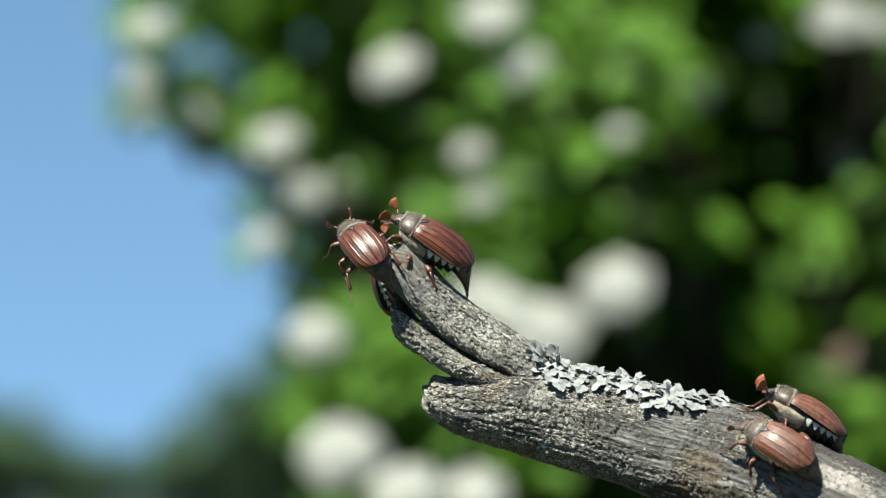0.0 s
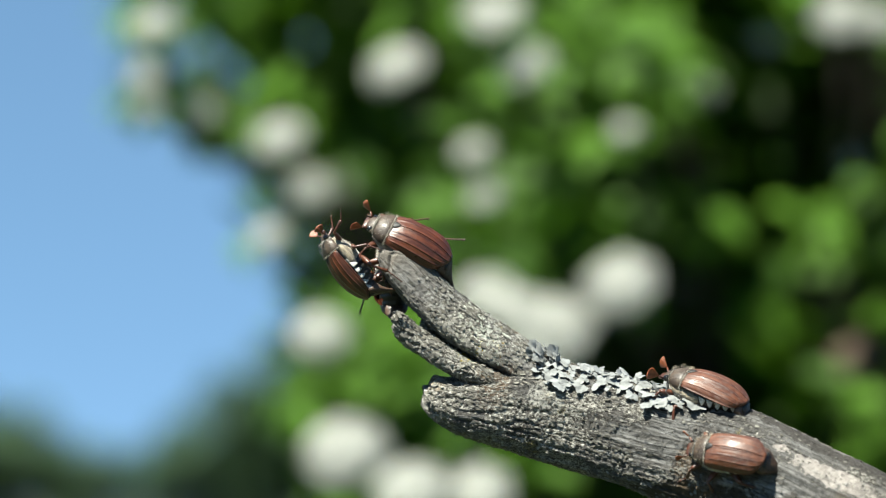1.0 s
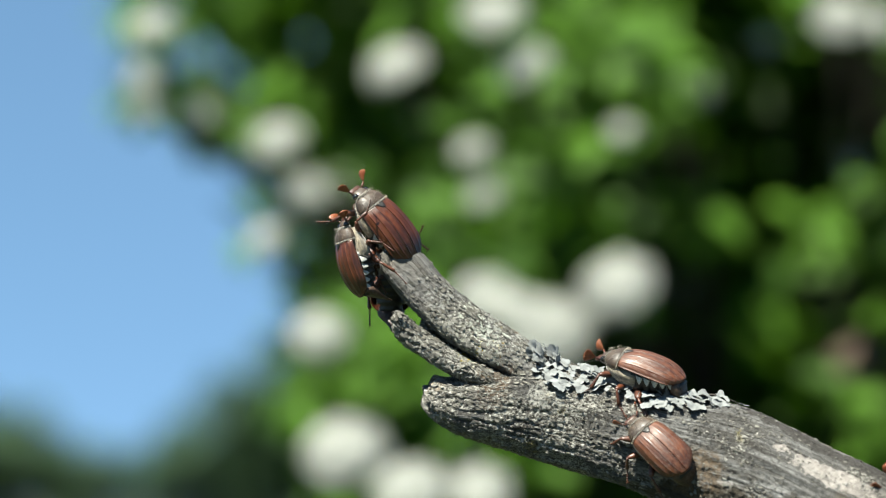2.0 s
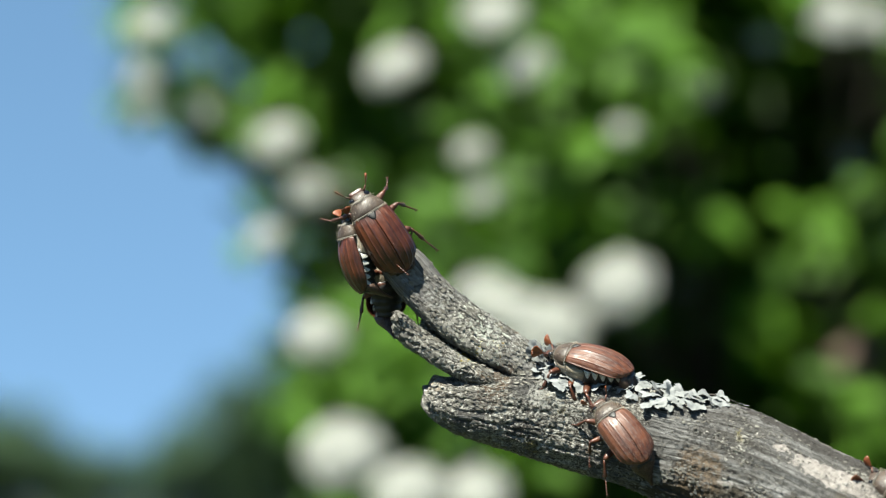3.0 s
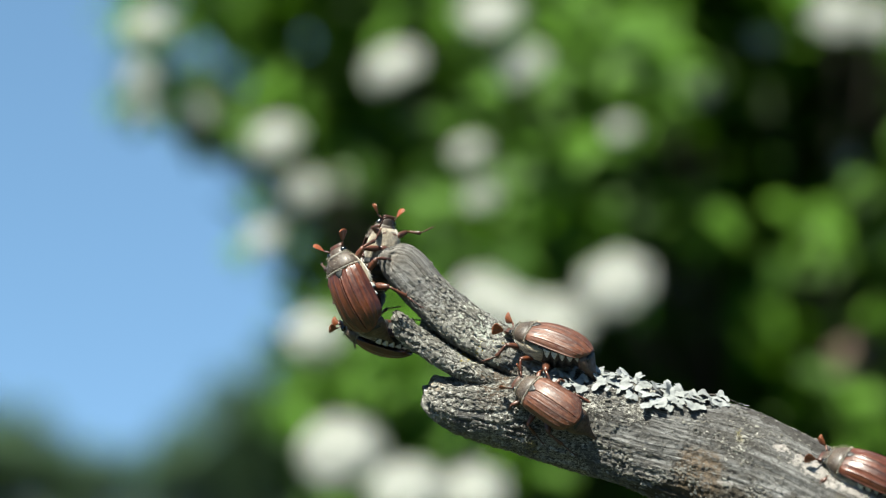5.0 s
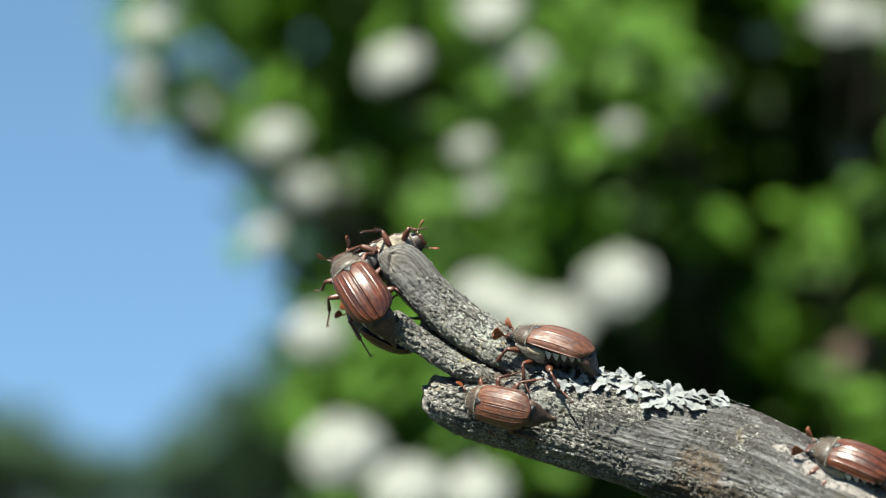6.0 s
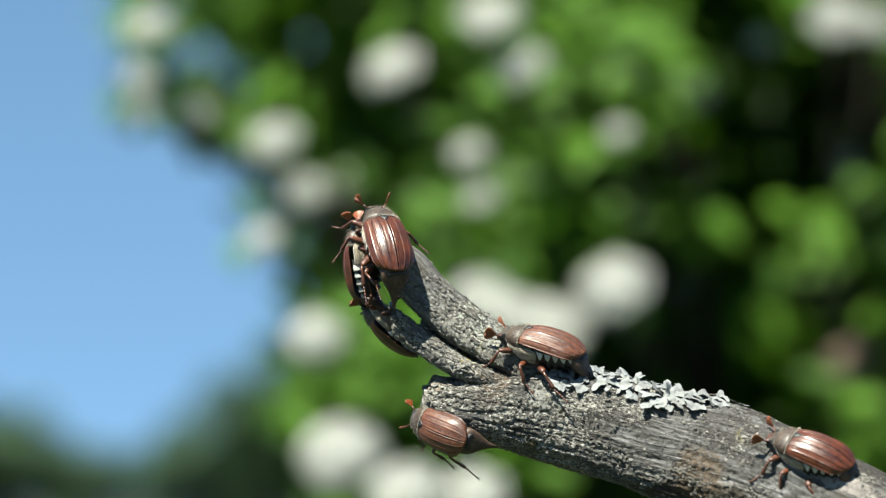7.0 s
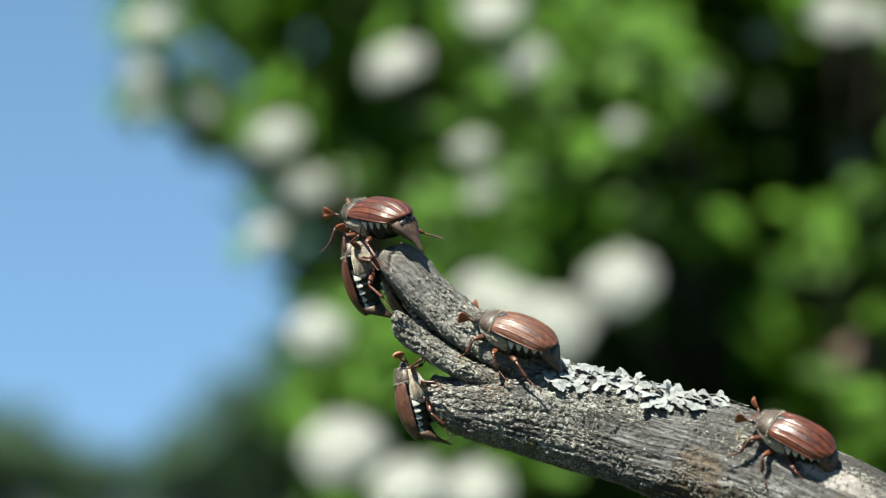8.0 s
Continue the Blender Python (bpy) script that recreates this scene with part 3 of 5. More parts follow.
# ---- beetles ----
def elytron(side, ribbed):
    bm = bmesh.new()
    nu, nv = 30, 64
    grid = []
    for i in range(nu + 1):
        s = i / nu
        x = 6.3 - 18.0 * s
        width = 5.85 * (0.88 + 0.12 * math.sin(min(s / 0.6, 1) * math.pi / 2)) * (1 - 0.1 * max(0, 1 - s / 0.1) ** 2) * math.sqrt(max(0.0, 1 - max(0, (s - 0.60) / 0.40) ** 2.5 * 0.84))
        top = 5.0 - 1.7 * max(0, (0.40 - s) / 0.40) ** 2 - 3.3 * max(0, (s - 0.40) / 0.60) ** 2.2
        low = 0.8 - 0.5 * s
        row = []
        for j in range(nv + 1):
            a = j / nv
            phi = radians(86) * a
            rib = sum(ribbed * math.exp(-((a - c) / 0.024) ** 2) for c in (0.02, 0.25, 0.47, 0.68)) + 0.20 * math.exp(-((a - 0.97) / 0.03) ** 2)
            rib *= min(1, s / 0.12) * min(1, (1.0 - s) / 0.1 + 0.15)
            back = 1.6 * a ** 2 * max(0, (s - 0.75) / 0.25)       # rounded hind corner
            y = 0.06 + (width + rib) * math.sin(phi) ** 0.92
            z = low + (top - low + rib) * (math.cos(phi) if phi < math.pi / 2 else 0.7 * math.cos(phi))
            row.append(bm.verts.new(Vector((x + back, side * y, z)) * 0.001))
        grid.append(row)
    for i in range(nu):
        for j in range(nv):
            bm.faces.new((grid[i][j], grid[i][j + 1], grid[i + 1][j + 1], grid[i + 1][j]))
    bmesh.ops.recalc_face_normals(bm, faces=bm.faces)
    bmesh.ops.solidify(bm, geom=bm.faces[:], thickness=0.00022)
    return bm


ABDOMEN = [(2.0, -0.3, 5.05, 2.5, 5.1)]
for k in range(6):
    x = 0.5 - 2.05 * k
    taper = 1 - 0.055 * k ** 1.4
    ABDOMEN += [(x, -0.3, 5.15 * taper, 2.4 * taper, 5.4 * taper), (x - 0.9, -0.3, 5.55 * taper, 2.4 * taper, 5.75 * taper), (x - 1.85, -0.3, 5.6 * taper, 2.4 * taper, 5.8 * taper)]


def side_patch(k, side):
    """A triangle of white scales at the side of the abdomen's segment k."""
    bm = bmesh.new()
    x = 0.5 - 2.05 * k
    taper = 1 - 0.055 * k ** 1.4
    rows = []
    for i in range(8):
        f = i / 7
        a = radians(84 + 21 * f)
        half = 1.06 * (1 - f) ** 0.7 + 0.03
        row = []
        for g in (-1, -0.75, -0.45, -0.12, 0.2, 0.5, 0.7, 0.85, 1):
            gx = x - 1.05 + g * half - 0.5 * f
            wide = float(np.interp(x - gx, [0, 0.9, 1.85, 2.05], [5.15, 5.55, 5.6, 5.3])) * taper + 0.06
            deep = float(np.interp(x - gx, [0, 0.9, 1.85, 2.05], [5.4, 5.75, 5.8, 5.5])) * taper + 0.06
            row.append(bm.verts.new(Vector((gx, side * wide * math.sin(a), -0.3 + deep * math.cos(a))) * 0.001))
        rows.append(row)
    for a, b in zip(rows, rows[1:]):
        for j in range(8):
            bm.faces.new((a[j], a[j + 1], b[j + 1], b[j]))
    bmesh.ops.recalc_face_normals(bm, faces=bm.faces)
    bmesh.ops.solidify(bm, geom=bm.faces[:], thickness=0.00005)
    return bm


LEGS = {"front": ((7.6, 2.6, -2.8), (10.2, 6.2, -2.2), (11.4, 7.8, -6.0), (14.0, 9.2, -8.0)),
        "middle": ((3.6, 3.0, -4.6), (4.0, 8.4, -3.4), (2.2, 9.6, -7.0), (-0.6, 11.4, -8.6)),
        "hind": ((-0.6, 3.2, -4.6), (-3.4, 7.6, -4.0), (-7.6, 8.6, -7.2), (-12.0, 9.8, -8.6))}


def leg(kind, side, parent):
    """Femur, with tibia and tarsus as its pieces; its own origin lies at the hip."""
    hip, knee, ankle, toe = (Vector((p[0], p[1] * side, p[2])) for p in LEGS[kind])
    pts = [(q - hip) * 0.001 for q in (hip, knee, ankle, toe)]
    bm = bmesh.new()
    thick = 1.15 if kind == "hind" else 0.95
    tube(bm, [pts[0].lerp(pts[1], f) for f in (0, 0.2, 0.5, 0.8, 1)], [r * 0.001 * thick for r in (0.7, 0.95, 1.0, 0.75, 0.5)], 10, 0.8)
    femur = part("leg", bm, LEG, parent)
    bm = bmesh.new()
    tube(bm, [pts[1].lerp(pts[2], f) for f in (0, 0.25, 0.6, 0.9, 1)], [r * 0.001 for r in (0.30, 0.36, 0.44, 0.58, 0.4)], 9)
    for f, lean in ((0.45, 0.6), (0.72, 0.9), (0.97, 1.0)):
        p = pts[1].lerp(pts[2], f)
        tube(bm, [p, p + Vector((0.6, 0.5 * side, -0.35)) * 0.001 * lean * 1.5], [0.00024, 0.00003], 5)
    part("tibia", bm, LEG, femur)
    bm = bmesh.new()
    way = (pts[3] - pts[2])
    for k in range(5):
        a, b = pts[2] + way * (k / 5), pts[2] + way * ((k + 1.02) / 5)
        tube(bm, [a, a.lerp(b, 0.6), b], [0.00021, 0.00022, 0.00024], 6)
    for s in (-1, 1):
        claw = pts[3] + Vector((0.5 * way.normalized().x, 0.35 * s, -0.1)) * 0.001
        tube(bm, [pts[3] - way * 0.02, claw, claw + Vector((0.25 * way.normalized().x, 0.1 * s, -0.6)) * 0.001], [0.00018, 0.00014, 0.00004], 5)
    part("tarsus", bm, LEG, femur)
    femur.location = hip * 0.001
    femur["gait"] = kind
    return femur


def beetle(club_size, case=SHELL):
    """A cockchafer, 29 mm long: x forwards, z to its back, its origin in the middle of the body."""
    root = new("cockchafer")
    bm = bmesh.new()
    hull(bm, [(12.3, -0.5, 1.4, 0.6, 0.9), (12.0, -0.3, 1.9, 0.9, 1.2), (11.3, -0.05, 2.2, 1.2, 1.6), (10.5, 0.2, 2.45, 1.4, 1.9), (9.4, 0.3, 2.55, 1.5, 2.0)])
    head = part("head", bm, PRONOTUM, root, "dark downy head")
    bm = bmesh.new()
    hull(bm, [(13.3, -0.95, 1.4, 0.25, 0.3), (13.2, -0.9, 1.85, 0.4, 0.45), (12.6, -0.75, 1.95, 0.5, 0.6), (11.8, -0.5, 1.75, 0.6, 0.7)], 20, 0.001, 0.8)
    part("clypeus", bm, LEG, head)
    for s in (-1, 1):
        bm = bmesh.new()
        bmesh.ops.create_icosphere(bm, subdivisions=2, radius=0.0009, matrix=Matrix.Translation((0.0110, 0.00215 * s, 0.0001)))
        part("eye", bm, EYE_BLACK, head, "glossy black eye")
        bm = bmesh.new()
        base, joint = Vector((12.0, 2.0 * s, -0.4)), Vector((13.0, 3.1 * s, 0.4))
        tube(bm, [base * 0.001, base.lerp(joint, 0.35) * 0.001, joint * 0.001], [0.0004, 0.00026, 0.00026], 7)
        antenna = part("antenna", bm, LEG, root)
        for k in range(6):
            a = radians(-28 + 11 * k)
            out = Vector((math.cos(a) * 0.9, s * 0.5, 0.15 + math.sin(a) * 0.9)).normalized()
            bm = bmesh.new()
            tube(bm, [(joint + out * d * club_size) * 0.001 for d in (0, 0.5, 1.4, 2.6, 3.4, 3.7)], [0.00004, 0.00006, 0.00011, 0.00016, 0.00017, 0.00009], 8, 4.6)
            part("club_plate", bm, CLUB, antenna, "thin orange-brown antenna plate")
    bm = bmesh.new()
    hull(bm, [(10.5, 0.4, 2.3, 1.1, 1.8), (10.2, 0.4, 2.9, 1.6, 2.2), (9.2, 0.4, 3.75, 2.3, 2.7), (8.0, 0.45, 4.45, 2.85, 3.0), (6.9, 0.5, 4.85, 3.2, 3.1), (6.1, 0.5, 4.8, 3.15, 3.0)], 36)
    part("pronotum", bm, PRONOTUM, root, "grey-bronze downy neck shield")
    for stations in ([(10.75, 0.4, 2.2, 1.05, 1.6), (10.5, 0.4, 2.68, 1.43, 1.95), (10.2, 0.4, 2.94, 1.64, 2.2), (9.9, 0.4, 3.1, 1.75, 2.3)],
                     [(6.5, 0.5, 4.83, 3.17, 3.05), (6.3, 0.5, 4.87, 3.21, 3.08), (6.1, 0.5, 4.86, 3.21, 3.08), (5.9, 0.5, 4.7, 3.1, 3.0)]):
        bm = bmesh.new()
        hull(bm, stations, 36)
        part("fringe", bm, FRINGE, root, "grey hairy rim of the neck shield")
    rng = random.Random(8)
    bm = bmesh.new()
    for k in range(760):
        if k < 420:                                       # collar of the neck shield
            x = rng.choice((10.4, 6.15, 6.05, rng.uniform(6.2, 10.5)))
            a = rng.uniform(-2.0, 2.0)
            w = float(np.interp(x, [6.0, 8.2, 9.4, 10.7], [5.2, 4.85, 4.1, 2.5]))
            p = Vector((x, w * 0.88 * math.sin(a), 0.5 + 3.1 * w / 5.2 * math.cos(a)))
            way = Vector((rng.uniform(-.3, .6), math.sin(a), math.cos(a)))
        else:                                             # chest and flanks
            x, a = rng.uniform(-0.5, 9.5), rng.uniform(1.5, 4.78)
            w = float(np.interp(x, [-0.6, 3, 5.5, 9.6], [4.85, 5.35, 5.1, 3.0]))
            p = Vector((x, w * math.sin(a), -0.8 + 4.1 * w / 5.2 * math.cos(a)))
            way = Vector((rng.uniform(-.9, .1), math.sin(a), math.cos(a)))
        way = (way + Vector((rng.uniform(-.4, .4), rng.uniform(-.4, .4), rng.uniform(-.4, .4)))).normalized()
        tube(bm, [p * 0.001, (p + way * rng.uniform(0.5, 1.0)) * 0.001], [0.000055, 0.00001], 3)
    tagged(part("hair", bm, CREAM, root, "pale down"), kind="stuff")
    bm = bmesh.new()
    hull(bm, [(6.6, 3.15, 1.3, 0.4, 0.4), (5.6, 3.6, 1.2, 0.4, 0.4), (4.6, 4.0, 0.7, 0.35, 0.4), (4.0, 4.2, 0.2, 0.2, 0.3)], 16)
    part("scutellum", bm, BLACK_SHELL, root, "dark shield between the wing cases")
    for s in (-1, 1):
        part("elytron", elytron(s, 0.16 if case is SHELL else 0.09), case, root, "ribbed chestnut-brown wing case")
    bm = bmesh.new()
    hull(bm, [(9.6, -0.9, 3.0, 1.0, 2.0), (8, -0.9, 4.2, 1.3, 3.0), (5.5, -0.8, 5.2, 1.5, 4.1), (3, -0.8, 5.5, 1.5, 4.8), (0.8, -0.6, 5.45, 1.5, 4.9), (-0.6, -0.5, 4.9, 1.0, 4.2)], 28)
    part("thorax", bm, CREAM, root, "cream-haired chest")
    bm = bmesh.new()
    hull(bm, ABDOMEN, 30)
    part("abdomen", bm, BLACK_SHELL, root, "black ringed abdomen")
    for s in (-1, 1):
        for k in range(5):
            part("side_patch", side_patch(k, s), WHITE_SCALES, root, "white triangle of scales")
    bm = bmesh.new()
    hull(bm, [(-9.4, -0.3, 4.1, 1.9, 3.6), (-10.6, -0.9, 3.9, 2.0, 3.4), (-11.5, -1.9, 3.5, 1.9, 2.8), (-12.3, -3.1, 2.6, 1.6, 2.2), (-13.1, -4.5, 1.7, 1.25, 1.5), (-13.9, -5.9, 1.05, 0.95, 1.0), (-14.7, -7.2, 0.62, 0.65, 0.6), (-15.4, -8.2, 0.38, 0.42, 0.35)], 22)
    part("pygidium", bm, TAIL, root, "grey-brown pointed tail plate")
    for s in (-1, 1):
        for x, wide, low, reach in ((7.9, 0.9, -3.3, 2.9), (3.9, 1.05, -5.0, 3.3), (0.3, 1.2, -5.0, 4.4)):
            bm = bmesh.new()
            tube(bm, [Vector((x - 0.12 * q, q * s, low + 0.09 * q * q)) * 0.001 for q in (0.25, 0.8, reach * 0.6, reach)], [r * wide * 0.001 for r in (0.35, 0.85, 1.0, 0.7)], 10, 0.7)
            part("coxa", bm, LEG, root)
    for kind in LEGS:
        for s in (-1, 1):
            leg(kind, s, root)
    return root


# ---- the bush ----
EDGE_H = [0.424, 0.323, 0.222, 0.192, 0.162, 0.121, 0.104, 0.09, 0.056, 0.011, -0.03, -0.08, -0.13, -0.181, -0.221, -0.332, -0.534, -0.886]
EDGE_X = [-0.309, -0.309, -0.292, -0.287, -0.292, -0.282, -0.234, -0.193, -0.173, -0.166, -0.148, -0.136, -0.128, -0.125, -0.128, -0.138, -0.113, -0.042]


def add_leaf(verts, faces, p, way, up, size, rng):
    """A folded, pointed leaf of three by two faces."""
    side = way.cross(up).normalized()
    up = side.cross(way)
    width = size * rng.uniform(0.28, 0.36)
    b = len(verts)
    fold = rng.uniform(0.1, 0.35)
    for f, g in ((0.0, 0.12), (0.35, 1.0), (0.7, 0.75), (1.0, 0.04)):
        c = p + way * (f * size) - up * (0.25 * f * f * size)
        verts += [c - side * (width * g) + up * (width * g * fold), c, c + side * (width * g) + up * (width * g * fold)]
    for k in range(3):
        i = b + 3 * k
        faces += [(i, i + 1, i + 4, i + 3), (i + 1, i + 2, i + 5, i + 4)]


def leaves_object(name, verts, faces, material, parent, label=""):
    me = bpy.data.meshes.new(name)
    me.from_pydata(verts, [], faces)
    me.polygons.foreach_set("use_smooth", np.ones(len(me.polygons), bool))
    me.materials.append(material)
    ob = new(name, me)
    ob.parent = parent
    return tagged(ob, label, kind="stuff")


def blossom_mesh(rng):
    """A domed head of small five-petalled flowers, 1 m in radius (scaled where it grows)."""
    bm = bmesh.new()
    for k in range(64):
        z = 1 - 1.15 * (k + 0.5) / 64
        a = k * 2.39996
        r = math.sqrt(max(0, 1 - z * z))
        n = Vector((math.cos(a) * r * 0.75, math.sin(a) * r * 0.75, 0.25 + z * 0.75)).normalized()
        n = (n + Vector((rng.uniform(-.3, .3), rng.uniform(-.3, .3), rng.uniform(-.2, .2)))).normalized()
        p = Vector((math.cos(a) * r, math.sin(a) * r, z * 0.5)) * rng.uniform(0.86, 1.04)
        t = n.orthogonal().normalized()
        b = n.cross(t)
        turn = rng.random() * 6
        mid = bm.verts.new(p - n * 0.03)
        for q in range(5):
            c = turn + q * 2 * math.pi / 5
            e = [bm.verts.new(p + (t * math.cos(c + d) + b * math.sin(c + d)) * s * 0.27 + n * 0.06 * s) for d, s in ((-0.55, 0.75), (-0.25, 1.05), (0.25, 1.05), (0.55, 0.75))]
            bm.faces.new((mid, *e))
    me = bpy.data.meshes.new("blossom")
    bm.to_mesh(me)
    bm.free()
    me.materials.append(PETAL)
    return me


# each bough: flower heads (x, h, radius, set back) and leafy sprays (x, h, radius)
OUTER_BOUGH = ([(-0.263, 0.205, 0.023, 0), (-0.269, 0.159, 0.018, 0), (-0.266, 0.131, 0.016, 0), (-0.221, 0.125, 0.017, 0.03), (-0.15, 0.105, 0.025, 0), (-0.161, 0.015, 0.019, 0), (-0.123, 0.058, 0.022, 0.06), (-0.085, 0.065, 0.017, 0.3)],
               [(-0.229, 0.212, 0.011), (-0.183, 0.106, 0.009)])
LOW_BOUGH = ([(-0.113, -0.068, 0.027, 0), (-0.09, -0.168, 0.038, -0.05), (-0.032, -0.206, 0.033, -0.15), (0.026, -0.21, 0.031, -0.12), (0.014, -0.176, 0.017, 0.15), (-0.073, -0.1, 0.011, 0.2)],
             [(-0.073, -0.12, 0.038), (-0.032, -0.1, 0.033), (-0.113, -0.1, 0.022), (-0.042, -0.151, 0.028), (-0.098, -0.06, 0.018), (-0.022, -0.06, 0.028), (-0.083, -0.211, 0.028), (0.079, -0.206, 0.017), (-0.047, -0.07, 0.025), (-0.113, -0.141, 0.018), (-0.057, -0.181, 0.025), (-0.075, -0.13, 0.036), (-0.04, -0.115, 0.034), (-0.1, -0.14, 0.02), (-0.073, -0.06, 0.018)])
HANGING_BOUGH = ([], [(-0.05, -0.09, 0.023), (-0.02, -0.14, 0.016), (-0.085, -0.105, 0.015), (-0.022, -0.112, 0.02)])
UPPER_BOUGH = ([(-0.044, 0.172, 0.031, 0.1), (0.044, 0.218, 0.031, -0.05), (0.07, 0.172, 0.026, -0.05), (0.024, 0.092, 0.018, 0), (0.034, 0.053, 0.018, 0), (-0.025, 0.119, 0.01, 0.45)],
               [(-0.02, 0.215, 0.017), (0.023, 0.197, 0.018), (-0.006, 0.045, 0.026), (0.043, 0.147, 0.025), (0.089, 0.106, 0.03), (0.109, 0.157, 0.028), (0.114, 0.202, 0.02), (0.008, 0.016, 0.02), (0.074, 0.056, 0.024), (0.094, 0.071, 0.023), (0.053, 0.076, 0.017)])
MIDDLE_BOUGH = ([(0.154, -0.022, 0.036, 0), (0.09, -0.06, 0.042, 0), (0.036, -0.034, 0.03, 0.03), (0.064, -0.048, 0.026, 0.0), (0.159, 0.109, 0.014, 0.04), (0.207, -0.03, 0.014, 0.5), (0.23, 0.143, 0.015, 0.3)],
                [(0.199, 0.152, 0.029), (0.159, 0.187, 0.021), (0.205, 0.119, 0.011), (0.149, 0.096, 0.022), (0.119, 0.026, 0.027), (0.079, 0.026, 0.022), (0.169, 0.031, 0.017), (0.23, 0.028, 0.012), (0.109, -0.015, 0.025), (0.061, 0.018, 0.023), (0.091, 0.008, 0.023), (0.114, 0.056, 0.018), (0.10, 0.012, 0.028), (0.065, -0.006, 0.026), (0.135, 0.0, 0.026)])
FAR_BOUGH = ([(0.352, 0.217, 0.031, 0.14), (0.387, 0.208, 0.021, 0.14), (0.286, 0.191, 0.018, 0.3), (0.362, 0.081, 0.017, 0.35), (0.394, 0.016, 0.017, 0.35)],
             [(0.33, 0.018, 0.014), (0.308, -0.02, 0.011), (0.291, -0.06, 0.013), (0.356, 0.031, 0.008), (0.361, -0.136, 0.018), (0.325, -0.105, 0.008), (0.386, -0.161, 0.018), (0.391, -0.05, 0.008)])
BOUGHS = {"a": OUTER_BOUGH, "b": LOW_BOUGH, "f": HANGING_BOUGH, "c": UPPER_BOUGH, "d": MIDDLE_BOUGH, "e": FAR_BOUGH}
HOLLOWS = [(-0.073, 0.126, 0.05), (-0.042, 0.089, 0.04), (-0.108, 0.147, 0.035), (-0.007, 0.126, 0.028), (-0.088, 0.192, 0.03), (-0.057, 0.028, 0.035), (0.154, 0.056, 0.025), (0.26, 0.091, 0.04), (0.32, 0.116, 0.055), (0.336, 0.066, 0.035), (0.285, 0.056, 0.035), (0.235, -0.08, 0.042), (0.185, -0.085, 0.028), (0.265, -0.125, 0.034), (0.114, -0.211, 0.03), (0.26, -0.025, 0.04), (0.356, 0.162, 0.035), (-0.073, 0.006, 0.03), (-0.103, 0.041, 0.03), (-0.103, 0.086, 0.025), (0.21, 0.071, 0.02), (-0.133, 0.192, 0.03), (0.225, -0.13, 0.03), (0.381, 0.121, 0.04), (0.275, 0.162, 0.025), (0.003, 0.177, 0.02), (0.361, -0.04, 0.03), (0.351, -0.08, 0.025), (0.385, 0.165, 0.03), (0.235, 0.205, 0.018)]           # deep and shaded
SKY_HOLES = [(-0.158, 0.172, 0.028), (-0.193, 0.194, 0.023), (-0.113, 0.215, 0.03), (-0.219, 0.167, 0.02), (-0.183, 0.147, 0.02), (-0.148, 0.137, 0.015), (-0.244, 0.172, 0.015), (-0.073, 0.217, 0.015)]         # thin places that the sky shows through


def inside(x, h):
    return x > np.interp(-h, [-q for q in EDGE_H], EDGE_X)


def openness(x, h, spots):
    """0 in the middle of one of the spots, 1 well away from all of them."""
    f = 1.0
    for sx, sh, r in spots:
        f *= 1 - math.exp(-((x - sx) ** 2 + (h - sh) ** 2) / (r * r))
    return f


